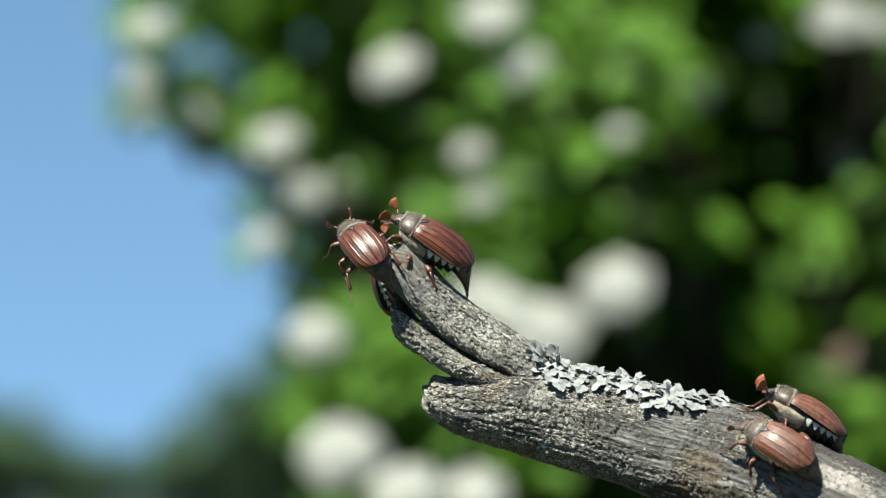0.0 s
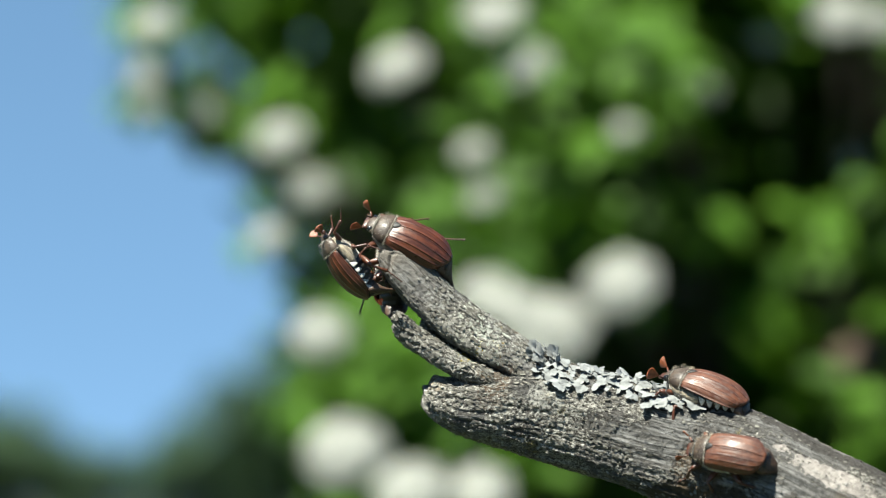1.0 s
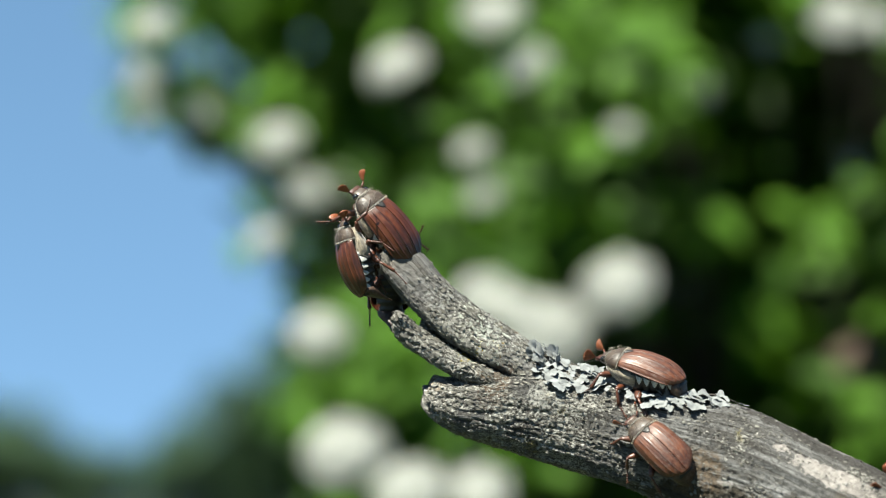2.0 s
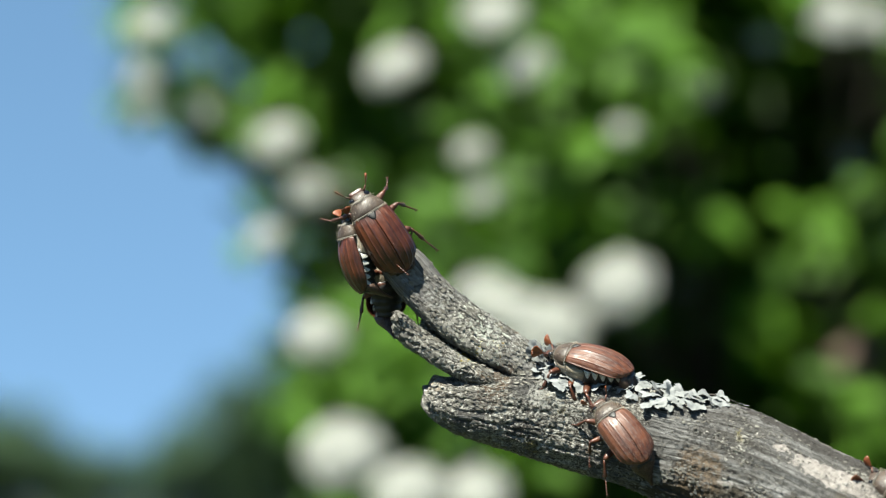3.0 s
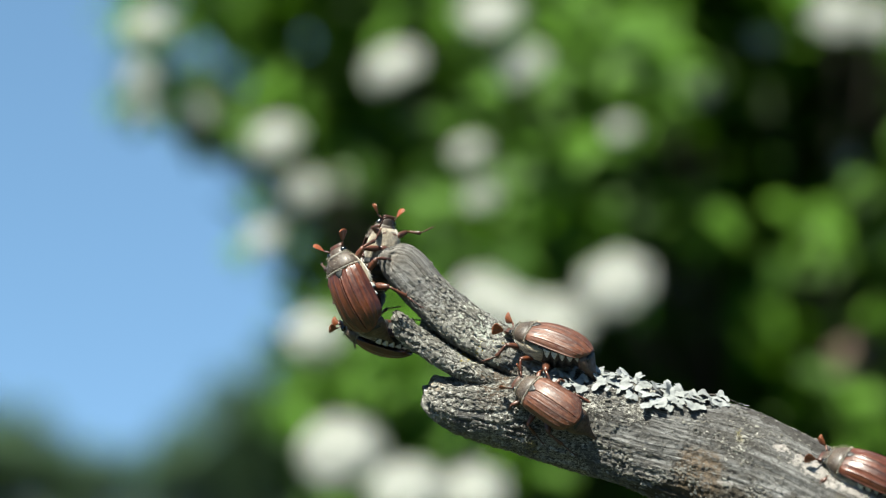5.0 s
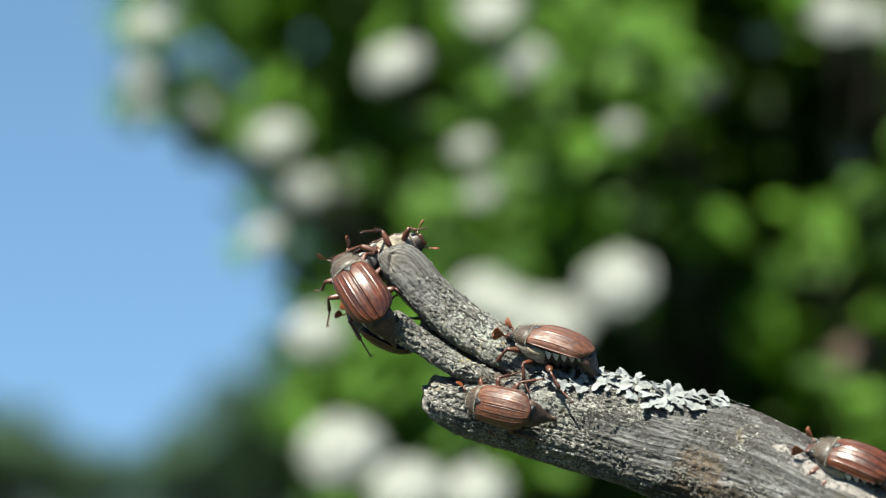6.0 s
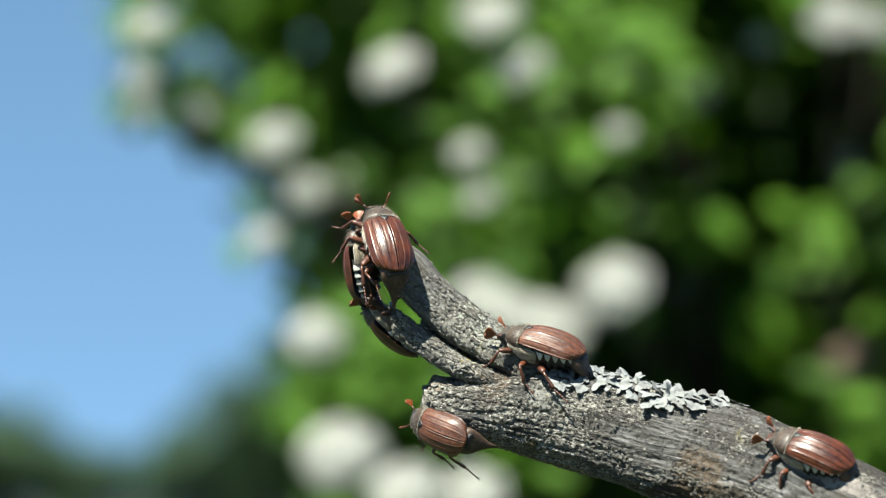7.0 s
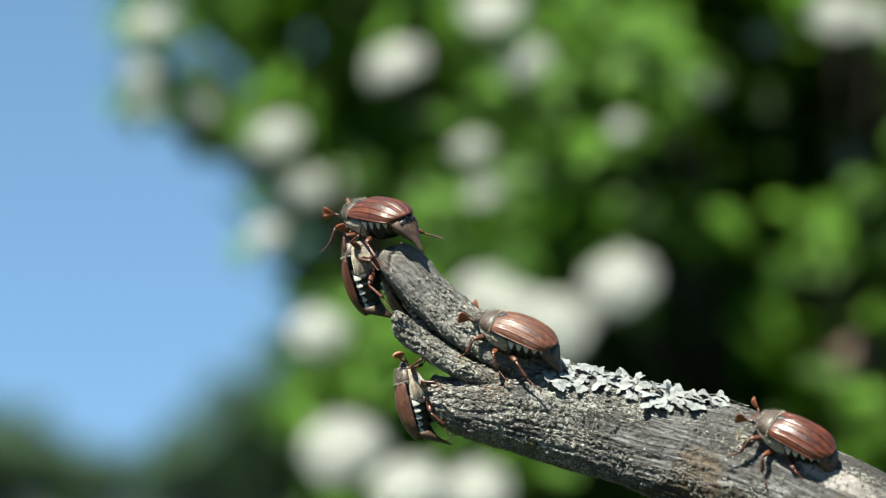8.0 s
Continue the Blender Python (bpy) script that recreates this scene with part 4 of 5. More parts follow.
def bush():
    rng = random.Random(12)
    root = tagged(new("flowering_bush"), "tall green bush full of white flower heads", "bush")
    foot = Vector((0.45, 3.55, 0))
    heads = [blossom_mesh(rng) for _ in range(3)]
    made = {}
    # stems
    for k in range(7):
        bm = bmesh.new()
        a = foot + Vector((rng.uniform(-.12, .12), rng.uniform(-.1, .1), 0))
        b = a + Vector((rng.uniform(-.3, .4), rng.uniform(-.15, .15), rng.uniform(.7, 1.0)))
        c = b + Vector((rng.uniform(-.35, .4), rng.uniform(-.25, .2), rng.uniform(.7, 1.0)))
        tube(bm, [a, a.lerp(b, .5) + Vector((.03, .02, 0)), b, b.lerp(c, .5), c], [.024, .02, .016, .011, .005], 8)
        part("stem", bm, BARK, root)
    for key, (blossoms, sprays) in BOUGHS.items():
        rng = random.Random("bough " + key)
        bm = bmesh.new()
        start = foot + Vector((rng.uniform(-.1, .2), -.05, rng.uniform(.8, 1.1)))
        forward = {"b": -0.13, "f": -0.26, "d": -0.06}.get(key, 0.0)             # the lower boughs hang out into the sun
        tips = [far_place(x, h - 0.36 * r, 2.945 + dd + 1.4 * forward) for x, h, r, dd in blossoms] + [far_place(x, h, 3.1 + forward) for x, h, r in sprays]
        fork = start.lerp(sum(tips, Vector()) / len(tips), 0.6) + Vector((0, .15, 0))
        tube(bm, [start, start.lerp(fork, .5) + Vector((.02, .04, .05)), fork], [.014, .011, .008], 7)
        for tip in tips:
            tube(bm, [fork, fork.lerp(tip, .5) + Vector((0, .05, .02)), tip], [.006, .004, .002], 5)
        bough = made[key] = part("bough", bm, BARK, root)
        for x, h, r, dd in blossoms:
            ob = new("blossom", rng.choice(heads))
            ob.parent = bough
            n = (Vector((-0.15, -0.65, 0.7)) + Vector((rng.uniform(-.25, .25), rng.uniform(-.1, .1), rng.uniform(-.2, .2)))).normalized()
            ob.matrix_basis = Matrix.Translation(far_place(x, h - 0.36 * r, 2.93 + dd + 1.4 * forward)) @ n.to_track_quat("Z", "Y").to_matrix().to_4x4() @ Matrix.Scale(r * 0.80, 4)
        verts, faces = [], []
        for x, h, r in sprays:
            for _ in range(int((42 if key == "e" else 62 if key == "d" else 74) * (r / 0.03) ** 2)):
                d = 3.05 + forward + rng.uniform(-.08, .26)
                q, a = abs(rng.gauss(0, 0.75)) * r, rng.random() * 6.283
                p = far_place(x + q * math.cos(a) * 1.1, h + q * math.sin(a), d)
                way = Vector((rng.uniform(-1, 1), rng.uniform(-1, .5), rng.uniform(-.8, .5))).normalized()
                add_leaf(verts, faces, p, way, Vector((rng.uniform(-.9, .6), rng.uniform(-1.3, .1), rng.uniform(.3, 1.0))).normalized(), rng.uniform(.020, .046), rng)
        for x, h, r, dd in blossoms:
            for _ in range(14):
                a = rng.random() * 6.283
                p = far_place(x + math.cos(a) * r * rng.uniform(.3, 1.1), h + math.sin(a) * r * rng.uniform(.3, 1.1), 3.06 + forward + dd + rng.uniform(0, .12))
                way = Vector((math.cos(a), rng.uniform(-.5, .2), math.sin(a) + .1)).normalized()
                add_leaf(verts, faces, p, way, Vector((0, -.4, 1)), rng.uniform(.022, .04), rng)
        leaves_object("leaves", verts, faces, LEAF, bough)
    ob = new("withered_blossom", heads[0].copy())
    ob.data.materials[0] = WITHERED
    ob.parent = made["e"]
    ob.matrix_basis = Matrix.Translation(far_place(0.364, -0.098, 3.02)) @ pose(0, 0, 0, 50, 0, 0) @ Matrix.Scale(0.016, 4)
    tagged(ob, "withered brown blossom")
    rng = random.Random(41)
    verts, faces = [], []

    def leaf(x, h, d, small, large):
        way = Vector((rng.uniform(-1, 1), rng.uniform(-1, 1), rng.uniform(-.7, .5))).normalized()
        add_leaf(verts, faces, far_place(x, h, d), way, Vector((rng.uniform(-.6, .5), rng.uniform(-.8, .3), 1)).normalized(), rng.uniform(small, large), rng)

    # the loose leafy face of the bush, thin over the hollows
    count = 0
    while count < 3900:
        x, h, d = rng.uniform(-.33, .52), rng.uniform(-.34, .30), rng.uniform(3.08, 3.5)
        if not inside(x - .012 - .02 * rng.random(), h) or openness(x, h, SKY_HOLES) < rng.random():
            continue
        lush = 0.55 + 0.9 * noise.noise(Vector((x * 13, d * 3, h * 13))) + 0.5 * noise.noise(Vector((x * 31, d * 5, h * 31 + 4)))
        lush *= 0.72 if x > 0.2 else 1.0                  # sparser towards the shaded side
        if lush * openness(x, h, HOLLOWS) ** 2.2 < rng.random():
            continue
        count += 1
        leaf(x, h, d, .022, .048)
    # the mass of the crown behind, over and below
    count = 0
    while count < 46000:
        x, h, d = rng.uniform(-.4, 1.5), rng.uniform(-1.4, .95), rng.uniform(3.45, 4.9)
        dome = ((d - 4.0) / .95) ** 2 + max(0, (h - .2) / .75) ** 2 + max(0, (x - .5) / 1.0) ** 2 + max(0, (-h - .7) / .8) ** 2
        if dome > 1.05 + .2 * rng.random() or not inside(x - .03 - .05 * rng.random(), h):
            continue
        if noise.noise(Vector((x * 5, d * 1.5, h * 5))) < .30 - (d - 3.2) * .72:
            continue
        if openness(x, h, SKY_HOLES) < rng.random() or d < 4.5 and openness(x, h, HOLLOWS) < rng.random() * .8:
            continue
        count += 1
        leaf(x, h, d, .03, .055)
    # overhang above the view, added to shade the leaves behind it
    for _ in range(9000):
        x, h, d = rng.uniform(-.2, 1.3), rng.uniform(.29, .72), rng.uniform(3.15, 3.75)
        if inside(x - .08 * rng.random(), h) and (max(0, h - .3) / .5) ** 2 + ((d - 3.6) / .55) ** 2 + max(0, (x - .5) / .9) ** 2 < 1:
            leaf(x, h, d, .04, .065)
    for _ in range(60000):
        x, h, d = rng.uniform(-.35, 1.4), rng.uniform(-.9, .8), rng.uniform(4.6, 5.1)
        if inside(x - .06 - .04 * rng.random(), h) and max(0, (h - .2) / .75) ** 2 + max(0, (x - .5) / 1.0) ** 2 < 1 and openness(x, h, SKY_HOLES) ** 2 > rng.random():
            leaf(x, h, d, .08, .12)
    leaves_object("crown", verts, faces, LEAF, root)
    return root, made


# ---- ground and distance ----
def ground():
    bm = bmesh.new()
    rows = [0, 2, 5, 10, 20, 40, 80, 160, 320, 700, 1500, 3000]
    loops = []
    for r in rows[1:]:
        loops.append([bm.verts.new((r * math.cos(a), r * math.sin(a), -0.0 if r < 30 else 0.4 * math.sin(a * 3 + r))) for a in (2 * math.pi * k / 48 for k in range(48))])
    mid = bm.verts.new((0, 0, 0))
    for i in range(48):
        bm.faces.new((loops[0][i], loops[0][(i + 1) % 48], mid))
    for a, b in zip(loops, loops[1:]):
        for i in range(48):
            bm.faces.new((a[i], a[(i + 1) % 48], b[(i + 1) % 48], b[i]))
    return tagged(part("ground", bm, meadow_material()), "green meadow ground", "ground", kind="structure")


def far_tree(seed):
    rng = random.Random(seed)
    root = tagged(new("tree"), "dark green broadleaf tree far off across the meadow", "tree", "far row of trees")
    bm = bmesh.new()
    tube(bm, [(0, 0, -0.5), (0.05, 0, 1.2), (0, 0.1, 3.0), (0.1, 0, 4.6)], [.28, .22, .16, .05], 8)
    for k in range(6):
        a = k * 2.4
        tube(bm, [(0, 0, 1.4 + .4 * k), (math.cos(a) * .9, math.sin(a) * .9, 2.2 + .45 * k), (math.cos(a) * 1.7, math.sin(a) * 1.7, 2.6 + .45 * k)], [.1, .06, .02], 6)
    part("trunk", bm, BARK, root)
    verts, faces = [], []
    lumps = [(Vector((rng.uniform(-1.9, 1.9), rng.uniform(-1.9, 1.9), rng.uniform(0.5, 4.9))), rng.uniform(.7, 1.3)) for _ in range(22)]
    for c, r in lumps:
        for _ in range(70):
            v = Vector((rng.gauss(0, 1), rng.gauss(0, 1), rng.gauss(0, 1))).normalized() * r * rng.uniform(.6, 1.05)
            way = Vector((rng.uniform(-1, 1), rng.uniform(-1, 1), rng.uniform(-.5, .6))).normalized()
            add_leaf(verts, faces, c + v, way, Vector((0, 0, 1)), rng.uniform(.35, .6), rng)
    leaves_object("crown", verts, faces, FAR_LEAF, root)
    return root


def far_row():
    rng = random.Random(4)
    kinds = [far_tree(1), far_tree(2), far_tree(3)]
    for k in range(52):
        x = -52 + k * 2.0 + rng.uniform(-1, 1)
        y = 245 + rng.uniform(-15, 25)
        m = pose(x, y, 0, 0, 0, rng.uniform(0, 360))
        tall = np.interp(x, [-40, -32, -27, -21, -18.5, -15.8, -13, -10, -7.6, 10], [1.7, 1.6, 1.06, 1.12, 1.25, 1.48, 1.85, 2.3, 2.7, 3.2]) * rng.uniform(.88, 1.1)
        if k < 3:
            tree = kinds[k]
            tree.matrix_basis = m
        else:
            tree = copy_thing(kinds[k % 3], m)
        tree.scale = (tall * 1.15, tall * 1.15, tall)


# ---- build ----
ground()
far_row()
BUSH, BOUGH = bush()
dead_branch()
lichen()
GROUP = "cockchafers on the branch"
CLIMBER = tagged(beetle(0.88), "chestnut-brown cockchafer with fanned orange antennae clambering about the branch tip", "beetle", GROUP)
LEAPER = tagged(beetle(0.72), "chestnut-brown cockchafer with short antennae clinging under the branch tip", "beetle", GROUP)
LURKER = tagged(copy_thing(CLIMBER, pose(0, 0, 0)), "chestnut-brown cockchafer showing its cream chest behind the branch tip")
MARCHER = tagged(beetle(0.88, DULL_SHELL), "large dusty-brown cockchafer with fanned antennae crossing the grey lichen", "beetle", GROUP)
CREEPER = tagged(beetle(0.72, DULL_SHELL), "pale-shining dusty-brown cockchafer creeping along the crusted bark", "beetle", GROUP)
LATECOMER = tagged(copy_thing(CLIMBER, pose(0, 0, 0)), "glossy chestnut-brown cockchafer following along the bare wood")
for insect, size in ((CLIMBER, 0.96), (LEAPER, 0.82), (LURKER, 0.88), (MARCHER, 0.935), (CREEPER, 0.84), (LATECOMER, 0.92)):
    insect.scale = (size, size, size)


# ---- what moves ----
def crawl(u, v, w, yaw, tilt, roll):
    """A beetle's pose: the place of the middle of its wing cases in millimetres, the way it heads (0 to the right, 90 up), its tilt towards the lens,
    and how far its back is rolled from facing the lens."""
    a, b, r = radians(yaw), radians(tilt), radians(roll)
    ahead = (RIGHT * math.cos(a) + UP * math.sin(a)) * math.cos(b) + NEAR * math.sin(b)
    facing = (NEAR - ahead * NEAR.dot(ahead)).normalized()
    beside = ahead.cross(facing)
    back = facing * math.cos(r) + beside * math.sin(r)
    left = back.cross(ahead)
    m = Matrix((ahead, left, back)).transposed().to_4x4()
    m.translation = place(u, v, w) + ahead * 0.0023 - back * 0.0028
    return m


def stride(thing, seed, quick, reach, raised=None):
    """The six legs step in turn; raised: legs held up for a while, by kind and side, as (seconds, degrees)."""
    rng = random.Random(seed)
    for limb_ in (c for c in thing.children if c.name.startswith("leg")):
        rest = Matrix.Translation(limb_.location)
        phase, side = rng.random() * 6.28, 1 if limb_.location.y > 0 else -1
        rate = quick * rng.uniform(0.8, 1.2)
        held = (raised or {}).get((limb_["gait"], side), [(0, 0), (8, 0)])
        rows = []
        for k in range(41):
            t = k * 0.2
            s = math.sin(t * rate * 6.28 + phase)
            lift = max(0.0, math.cos(t * rate * 6.28 + phase))
            up = float(np.interp(t, [h[0] for h in held], [h[1] for h in held]))
            rows.append((t, rest @ pose(0, 0, 0, (9 * lift - 4 + up) * side, 4 * s, reach * s * side)))
        walk(limb_, rows)


BREEZE = [(0.0, 0, 0), (0.5, 3, 2), (1.0, 7, 5), (1.5, 7, 5), (2.2, 4, 4), (3.0, 3, 4), (3.5, 9, 6), (4.0, 5, 9), (4.5, 1, 4), (5.2, 0, 6), (6.0, 1, 8), (6.5, 0, 5), (7.0, -2, 2), (7.5, 1, 5), (8.0, 4, 8)]


def sway(thing, seed):
    """A bough nods in the light wind."""
    rng = random.Random(seed)
    walk(thing, [(t, Matrix.Translation(Vector((x + rng.uniform(-1.5, 1.5), rng.uniform(-1, 1), z + rng.uniform(-1.5, 1.5))) * 0.0005)) for t, x, z in BREEZE])


def motions():
    walk(CLIMBER, [(0, crawl(1.1, 2.3, 3, 146, 0, 60)),
        (0.2, crawl(-1.6, 5.1, 3, 140, 0, 56.9)),
        (0.4, crawl(-6.5, 7.2, 3, 148, 0, 53.2)),
        (0.5, crawl(-8.7, 6.9, 3, 154, 0, 55)),
        (0.6, crawl(-8.2, 6.8, 3, 150, 0, 53.4)),
        (0.8, crawl(-8.5, 6, 3, 146, 0, 44.2)),
        (1, crawl(-5.4, 2.2, 3, 153, 0, 41)),
        (1.2, crawl(-6.3, 2.2, 3, 150, 0, 42)),
        (1.4, crawl(-7.5, 5.1, 3, 146, 0, 55)),
        (1.5, crawl(-6.9, 5.2, 3, 146, 0, 59)),
        (1.7, crawl(-8.6, 6, 3, 140, 0, 53.8)),
        (2.2, crawl(-12.2, 4.5, 5.9, 124, 0, 35.2)),
        (2.8, crawl(-13.3, 1.4, 9.3, 120, 0, 14.8)),
        (3, crawl(-13.8, 2.1, 10, 122, 0, 8)),
        (3.2, crawl(-17.8, 4.3, 10, 108, 0, 2)),
        (3.3, crawl(-23.3, 0.7, 11, 116, 0, 0)),
        (3.4, crawl(-26, -13.9, 13, 146.5, -15, 8)),
        (3.5, crawl(-24.3, -10.8, 13, 159, -34, 14)),
        (3.6, crawl(-22.8, -15, 13, 171.2, -18, 12)),
        (3.8, crawl(-21.3, -19, 13, 182.6, -26, 15)),
        (4, crawl(-22, -17.2, 13, 173, -36, 18)),
        (4.2, crawl(-22.2, -15.5, 13, 160.4, -32.2, 13.2)),
        (4.4, crawl(-22.2, -14.4, 12, 122.8, -19.4, -13.6)),
        (4.5, crawl(-24.2, -14.6, 12, 110, -28, -42)),
        (4.6, crawl(-24, -14.3, 12, 108.6, -26.3, -45.1)),
        (5.2, crawl(-22, -12.3, 12, 116, -6, -15)),
        (5.8, crawl(-21.1, -11.2, 13, 128.5, -28, 5)),
        (6, crawl(-20.1, -10.5, 13, 124, -32, 5)),
        (6.2, crawl(-19.7, -9.3, 13, 118, -28, 5)),
        (6.4, crawl(-19.4, -7.9, 13, 106, -23, 4)),
        (6.5, crawl(-18.6, -4.7, 13, 100, -22, 2)),
        (6.6, crawl(-18.5, -3.8, 13, 97.6, -22, 0)),
        (6.8, crawl(-15.6, 0.3, 13, 102.8, -24, 0)),
        (7, crawl(-12.9, 1.9, 11.3, 109, -38, 26)),
        (7.2, crawl(-12.1, 5.9, 8, 124.8, -24, 30)),
        (7.5, crawl(-12.8, 9.5, 4, 153, -16, 50)),
        (7.7, crawl(-13.9, 10.3, 2.6, 164, -28.4, 58)),
        (8, crawl(-15.5, 10.7, 1, 172, -44, 66))])
    walk(LEAPER, [(0, crawl(-19.6, 1.4, 12, 132, -42, 16)),
        (0.2, crawl(-21.1, 1.3, 12, 116, -28, 4)),
        (0.4, crawl(-25.2, 1.2, 12, 116, -20, 9.3)),
        (0.5, crawl(-27.1, -3, 11, 112, -5, -44)),
        (0.6, crawl(-26.2, -3.3, 10, 116, 0, -47.3)),
        (0.8, crawl(-25, -4.9, 9, 122, 0, -56)),
        (1, crawl(-24.6, -7.9, 8, 129, 0, -72)),
        (1.5, crawl(-24.7, -6.1, 8, 113, 0, -78)),
        (1.7, crawl(-24, -5.8, 8, 108.9, 0, -68.9)),
        (2.2, crawl(-24.1, -5.5, 7, 106.5, 0, -64.5)),
        (2.8, crawl(-23.8, -5, 6, 105.1, 0, -66.1)),
        (3, crawl(-23.8, -4.7, 6, 105, 0, -68)),
        (3.2, crawl(-23.5, -5.2, 5, 110, 0, -63.6)),
        (3.3, crawl(-21.5, -9.1, 3, 145, 0, -72.4)),
        (3.4, crawl(-22.2, -18.3, 0, 168, 0, -96.2)),
        (3.5, crawl(-20.1, -22.7, -1, 177, 0, -97)),
        (3.6, crawl(-19.6, -23.3, -2, 177, 0, -100)),
        (4, crawl(-16.2, -27, -2, 172, 0, -80)),
        (4.5, crawl(-15.2, -26.8, -3, 168, 0, -84)),
        (5.2, crawl(-15, -25.3, -3, 160, 0, -108)),
        (5.8, crawl(-14.8, -24.3, -4, 156, 0, -108)),
        (6.2, crawl(-13.5, -23.7, -4, 148, 0, -118)),
        (6.5, crawl(-11.6, -24.1, -4, 142, 0, -126)),
        (6.8, crawl(-12.1, -23.9, -5, 140, 0, -112)),
        (7, crawl(-12.9, -23.9, -6, 140, 0, -104)),
        (7.5, crawl(-12.8, -20.1, -12, 132, 0, -100)),
        (8, crawl(-10.5, -17.3, -17, 124, 0, -100))])
    walk(LURKER, [(0, crawl(-15, -10.2, -8, 104, 0, -128)),
        (0.4, crawl(-13.9, -9.5, -10, 94, 0, -150)),
        (1, crawl(-12.7, -8.3, -11, 90, 0, -176)),
        (2.2, crawl(-13.7, -10.1, -11, 90, 0, -176)),
        (3.2, crawl(-15.9, -10.7, -10, 98, 10, -160)),
        (3.5, crawl(-16.7, -7.1, -8, 150, 40, -150)),
        (3.8, crawl(-17.7, -6.5, -8, 122, 20, -155)),
        (4, crawl(-20.6, -4, -7, 93, 20, -178)),
        (4.4, crawl(-19.3, -3.6, -7, 97, 15, -168)),
        (4.6, crawl(-18.6, -4, -8, 100, 12, -158)),
        (5.2, crawl(-18.3, -4.5, -10, 65, 0, -152)),
        (5.8, crawl(-18.9, -3.4, -11, 36, 0, -165)),
        (6, crawl(-17.4, -3.5, -11, 28, 0, -172)),
        (6.2, crawl(-16.4, -4.2, -11, 45, 0, -176)),
        (6.5, crawl(-18.2, -5.9, -11, 80, 0, -170)),
        (6.6, crawl(-19, -7, -10, 88, 0, -151.6)),
        (6.8, crawl(-21.9, -7.8, -8, 100, 0, -114.8)),
        (7, crawl(-22.9, -6.8, -5, 98, 0, -112)),
        (7.2, crawl(-23.7, -6.3, -4, 98, 0, -108.8)),
        (7.5, crawl(-22.5, -8.9, -4, 104, 0, -112)),
        (8, crawl(-22.8, -9.6, -4, 105, 0, -108))])
    walk(MARCHER, [(0, crawl(92.7, -39.8, 25.8, 147, 0, 83)),
        (0.2, crawl(87.8, -37.4, 25.6, 148, 0, 79)),
        (0.4, crawl(82.7, -35.9, 24.4, 150, 0, 75)),
        (0.6, crawl(77.4, -34.6, 23.3, 153, 0, 67.5)),
        (0.8, crawl(71.9, -33.8, 23, 156, -18, 66)),
        (1, crawl(67.8, -33.4, 21.9, 158, -18, 63)),
        (1.5, crawl(60.5, -29.9, 19.1, 160, -18, 63)),
        (1.7, crawl(57.7, -29, 18.4, 160, -18, 64)),
        (2.3, crawl(47, -28, 15.9, 162, -18, 66)),
        (2.8, crawl(40.8, -27.3, 14.5, 163, -18, 64)),
        (3.5, crawl(37.6, -25.4, 13, 163, -18, 64)),
        (4, crawl(33.7, -23.8, 12.2, 161, -18, 64)),
        (4.5, crawl(30.7, -21.5, 12, 160, -18, 64)),
        (5.2, crawl(29.7, -21.9, 12, 162, -18, 64)),
        (5.8, crawl(30, -22.1, 12, 164, -18, 66)),
        (6.5, crawl(29.9, -22, 12, 165, -18, 66)),
        (7, crawl(27.9, -22.3, 12, 163, -18, 64)),
        (7.5, crawl(24, -20.3, 12, 160, -18, 62)),
        (8, crawl(21.1, -19.6, 12, 158, -18, 58))])
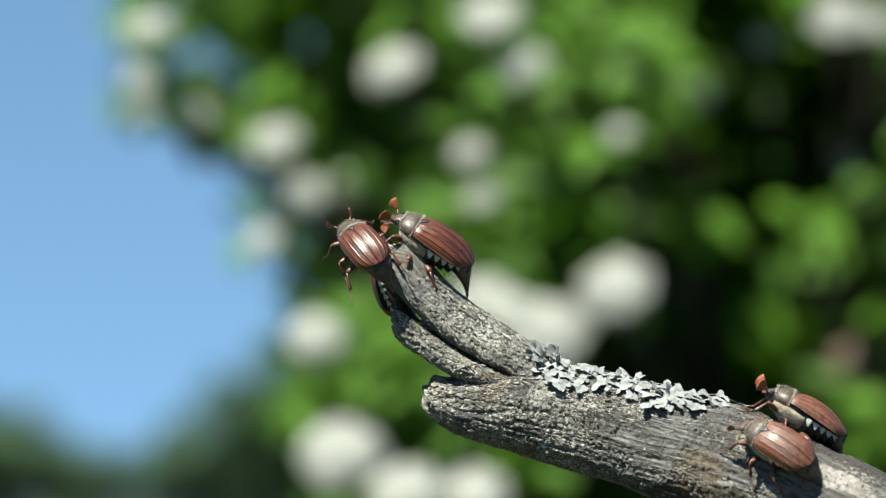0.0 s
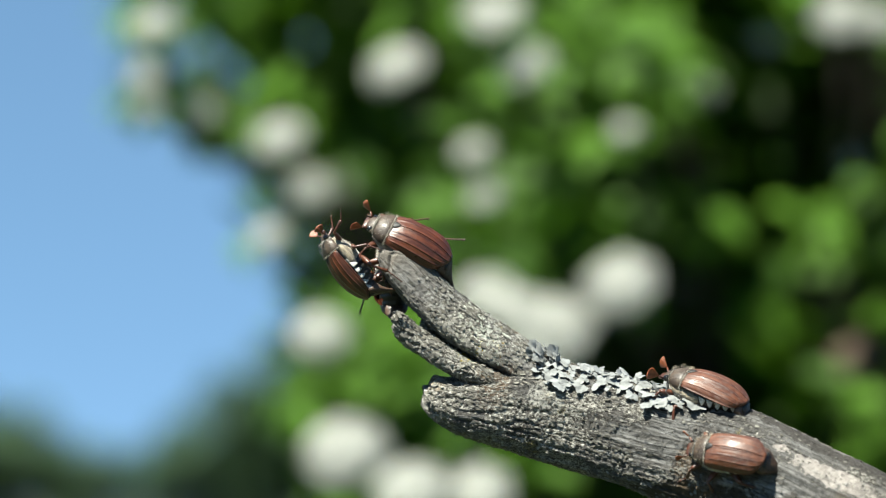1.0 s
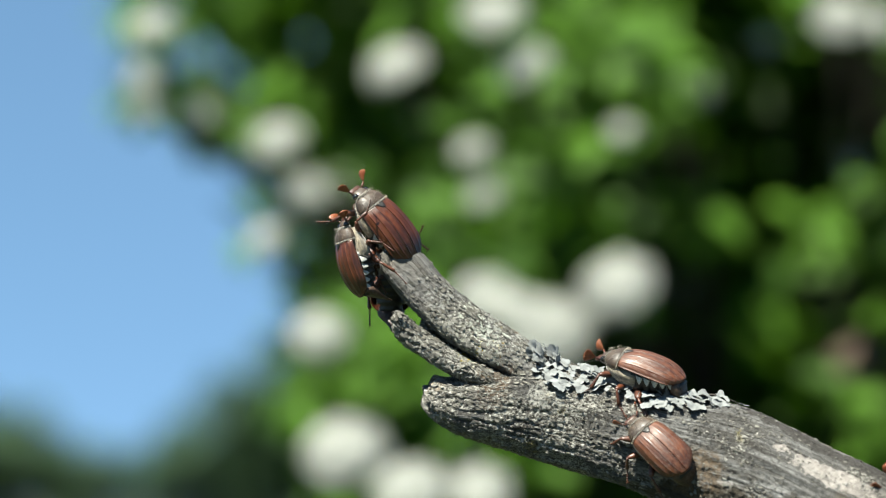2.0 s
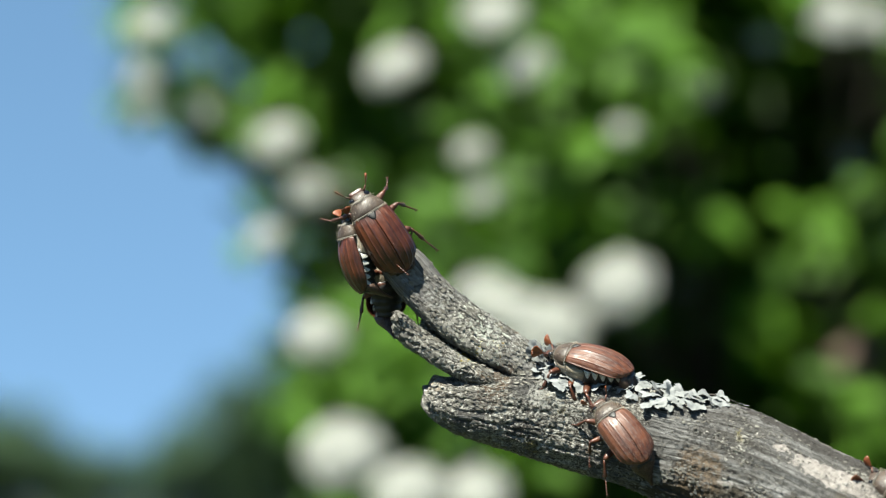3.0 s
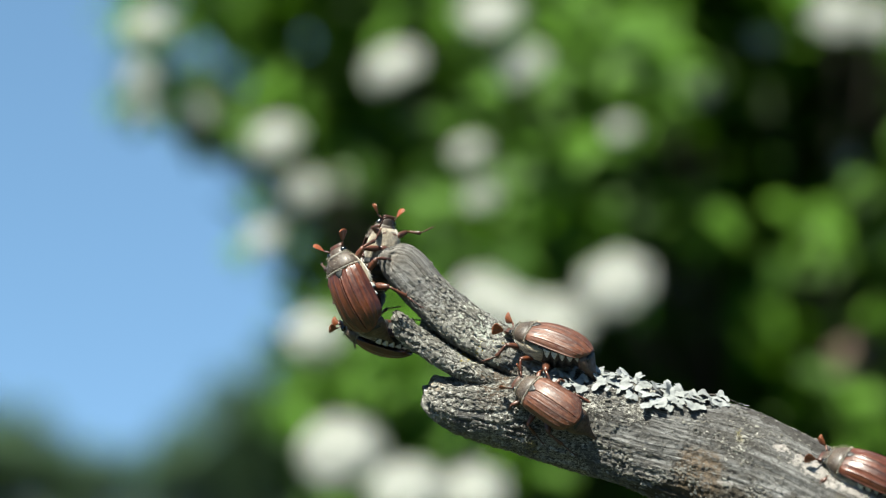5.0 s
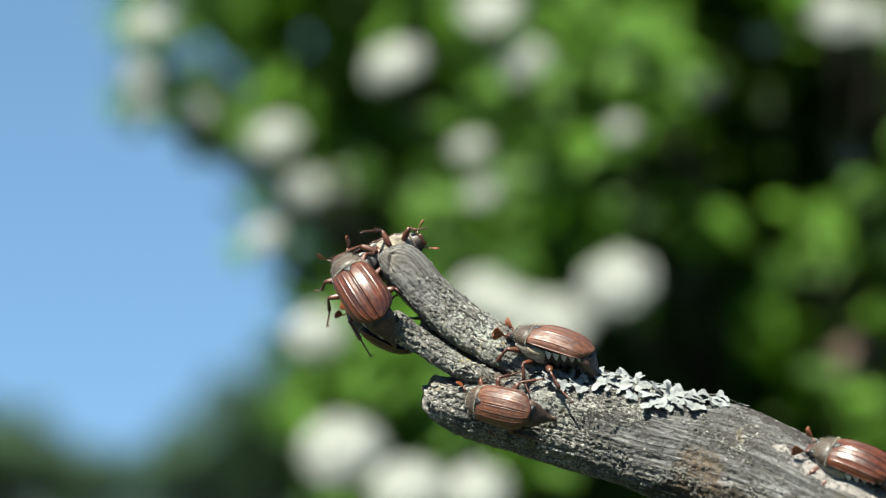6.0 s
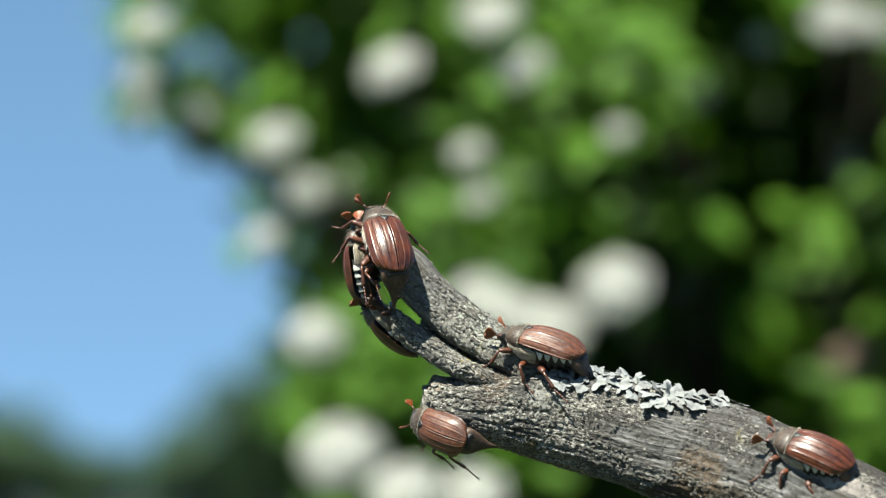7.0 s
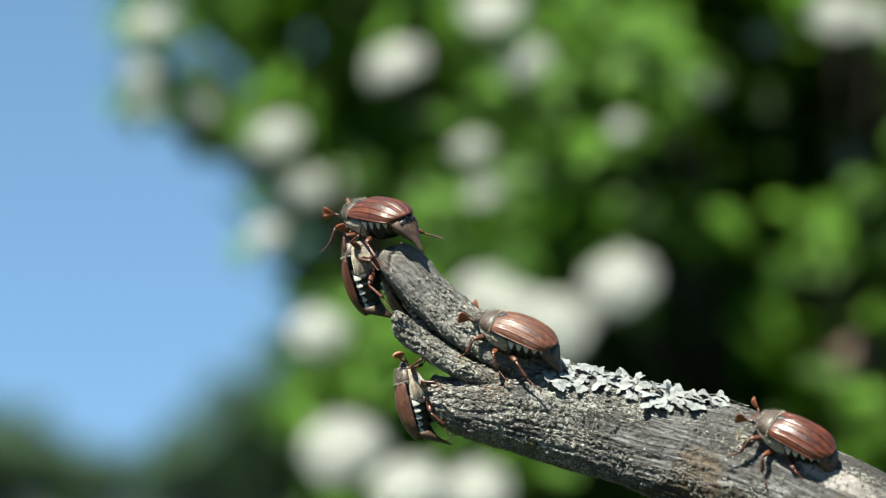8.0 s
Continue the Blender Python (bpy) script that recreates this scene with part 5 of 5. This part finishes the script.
    walk(CREEPER, [(0, crawl(82.8, -46.9, 42, 148, -24, 28)),
        (0.4, crawl(77.2, -48.2, 40.5, 159.2, -24, 28)),
        (0.8, crawl(72.6, -47.8, 39.5, 168, -24, 28)),
        (1, crawl(70.6, -48.7, 38.5, 172, -24, 25)),
        (1.2, crawl(66.9, -50.3, 36.5, 160, -24, 22)),
        (1.5, crawl(59.9, -51.3, 33.5, 140, -24, 15)),
        (1.7, crawl(57.8, -50.4, 32.5, 138, -24, 15)),
        (2.3, crawl(50.4, -47.4, 30, 133, -24, 15)),
        (2.8, crawl(46.8, -46.1, 28.5, 128, -24, 15)),
        (3.5, crawl(41.7, -44.4, 26.5, 126, -24, 15)),
        (4, crawl(39.5, -40.6, 25.5, 132, -24, 18)),
        (4.5, crawl(34.6, -37.7, 24.5, 139, -24, 18)),
        (5.2, crawl(24.5, -38, 23, 152, -26, 10)),
        (5.8, crawl(17.3, -38.6, 21.5, 165, -32, 5)),
        (6.2, crawl(10.8, -40.1, 20, 174, -34, 0)),
        (6.5, crawl(4.7, -43.7, 17.5, 184, -50, -5)),
        (7, crawl(-0.6, -45.7, 15, 158, -40, -12)),
        (7.3, crawl(-5, -47.4, 14, 139.6, -16, -35.6)),
        (7.5, crawl(-7, -46.4, 12, 126, -6, -44)),
        (7.7, crawl(-8.9, -43.6, 9, 115.6, 0, -67.6)),
        (8, crawl(-9.9, -41.1, 7, 104, 0, -86))])
    walk(LATECOMER, [(0, crawl(127.6, -63.5, 46, 155, -15, 48)),
        (2.3, crawl(118.3, -59.5, 45.1, 155, -15, 48)),
        (3.5, crawl(113.1, -57.1, 44.6, 155, -15, 48)),
        (4.2, crawl(109.8, -55.1, 44.2, 155, -15, 48)),
        (4.5, crawl(107.4, -54.2, 44, 157, -15, 48)),
        (5.2, crawl(103.4, -51.9, 42.8, 158, -20, 48)),
        (5.8, crawl(102.2, -50.7, 42, 160, -20, 48)),
        (6.5, crawl(96.9, -48.5, 41.3, 160, -20, 48)),
        (7, crawl(91.7, -48, 39.9, 158, -20, 48)),
        (7.5, crawl(89.6, -45.6, 39.2, 156, -20, 48)),
        (8, crawl(87.6, -44.4, 38.4, 153, -20, 48))])
    waving = {("hind", -1): [(0.2, 0), (0.5, 88), (1.6, 88), (2.1, 0)], ("middle", -1): [(0.2, 0), (0.5, 80), (1.6, 80), (2.1, 0), (6.5, 0), (6.8, 30), (7.1, 30), (7.4, 0)]}
    reaching = {("middle", 1): [(3.1, 0), (3.4, -50), (3.7, -45), (4.0, 0)], ("front", 1): [(3.1, 0), (3.4, -48), (3.7, -45), (4.0, -22), (4.5, 18), (6.2, 18), (6.8, 0)], ("front", -1): [(3.2, 0), (3.6, -30), (6.4, -30), (6.8, 0)]}
    for k, (thing, quick, reach, raised) in enumerate(((CLIMBER, 1.0, 16, waving), (LEAPER, 1.1, 18, None), (LURKER, 0.7, 14, reaching), (MARCHER, 0.9, 16, None), (CREEPER, 0.9, 16, None), (LATECOMER, 0.8, 14, None))):
        stride(thing, 30 + k, quick, reach, raised)
    for k, bough in enumerate(BOUGH.values()):
        sway(bough, 60 + k)


motions()
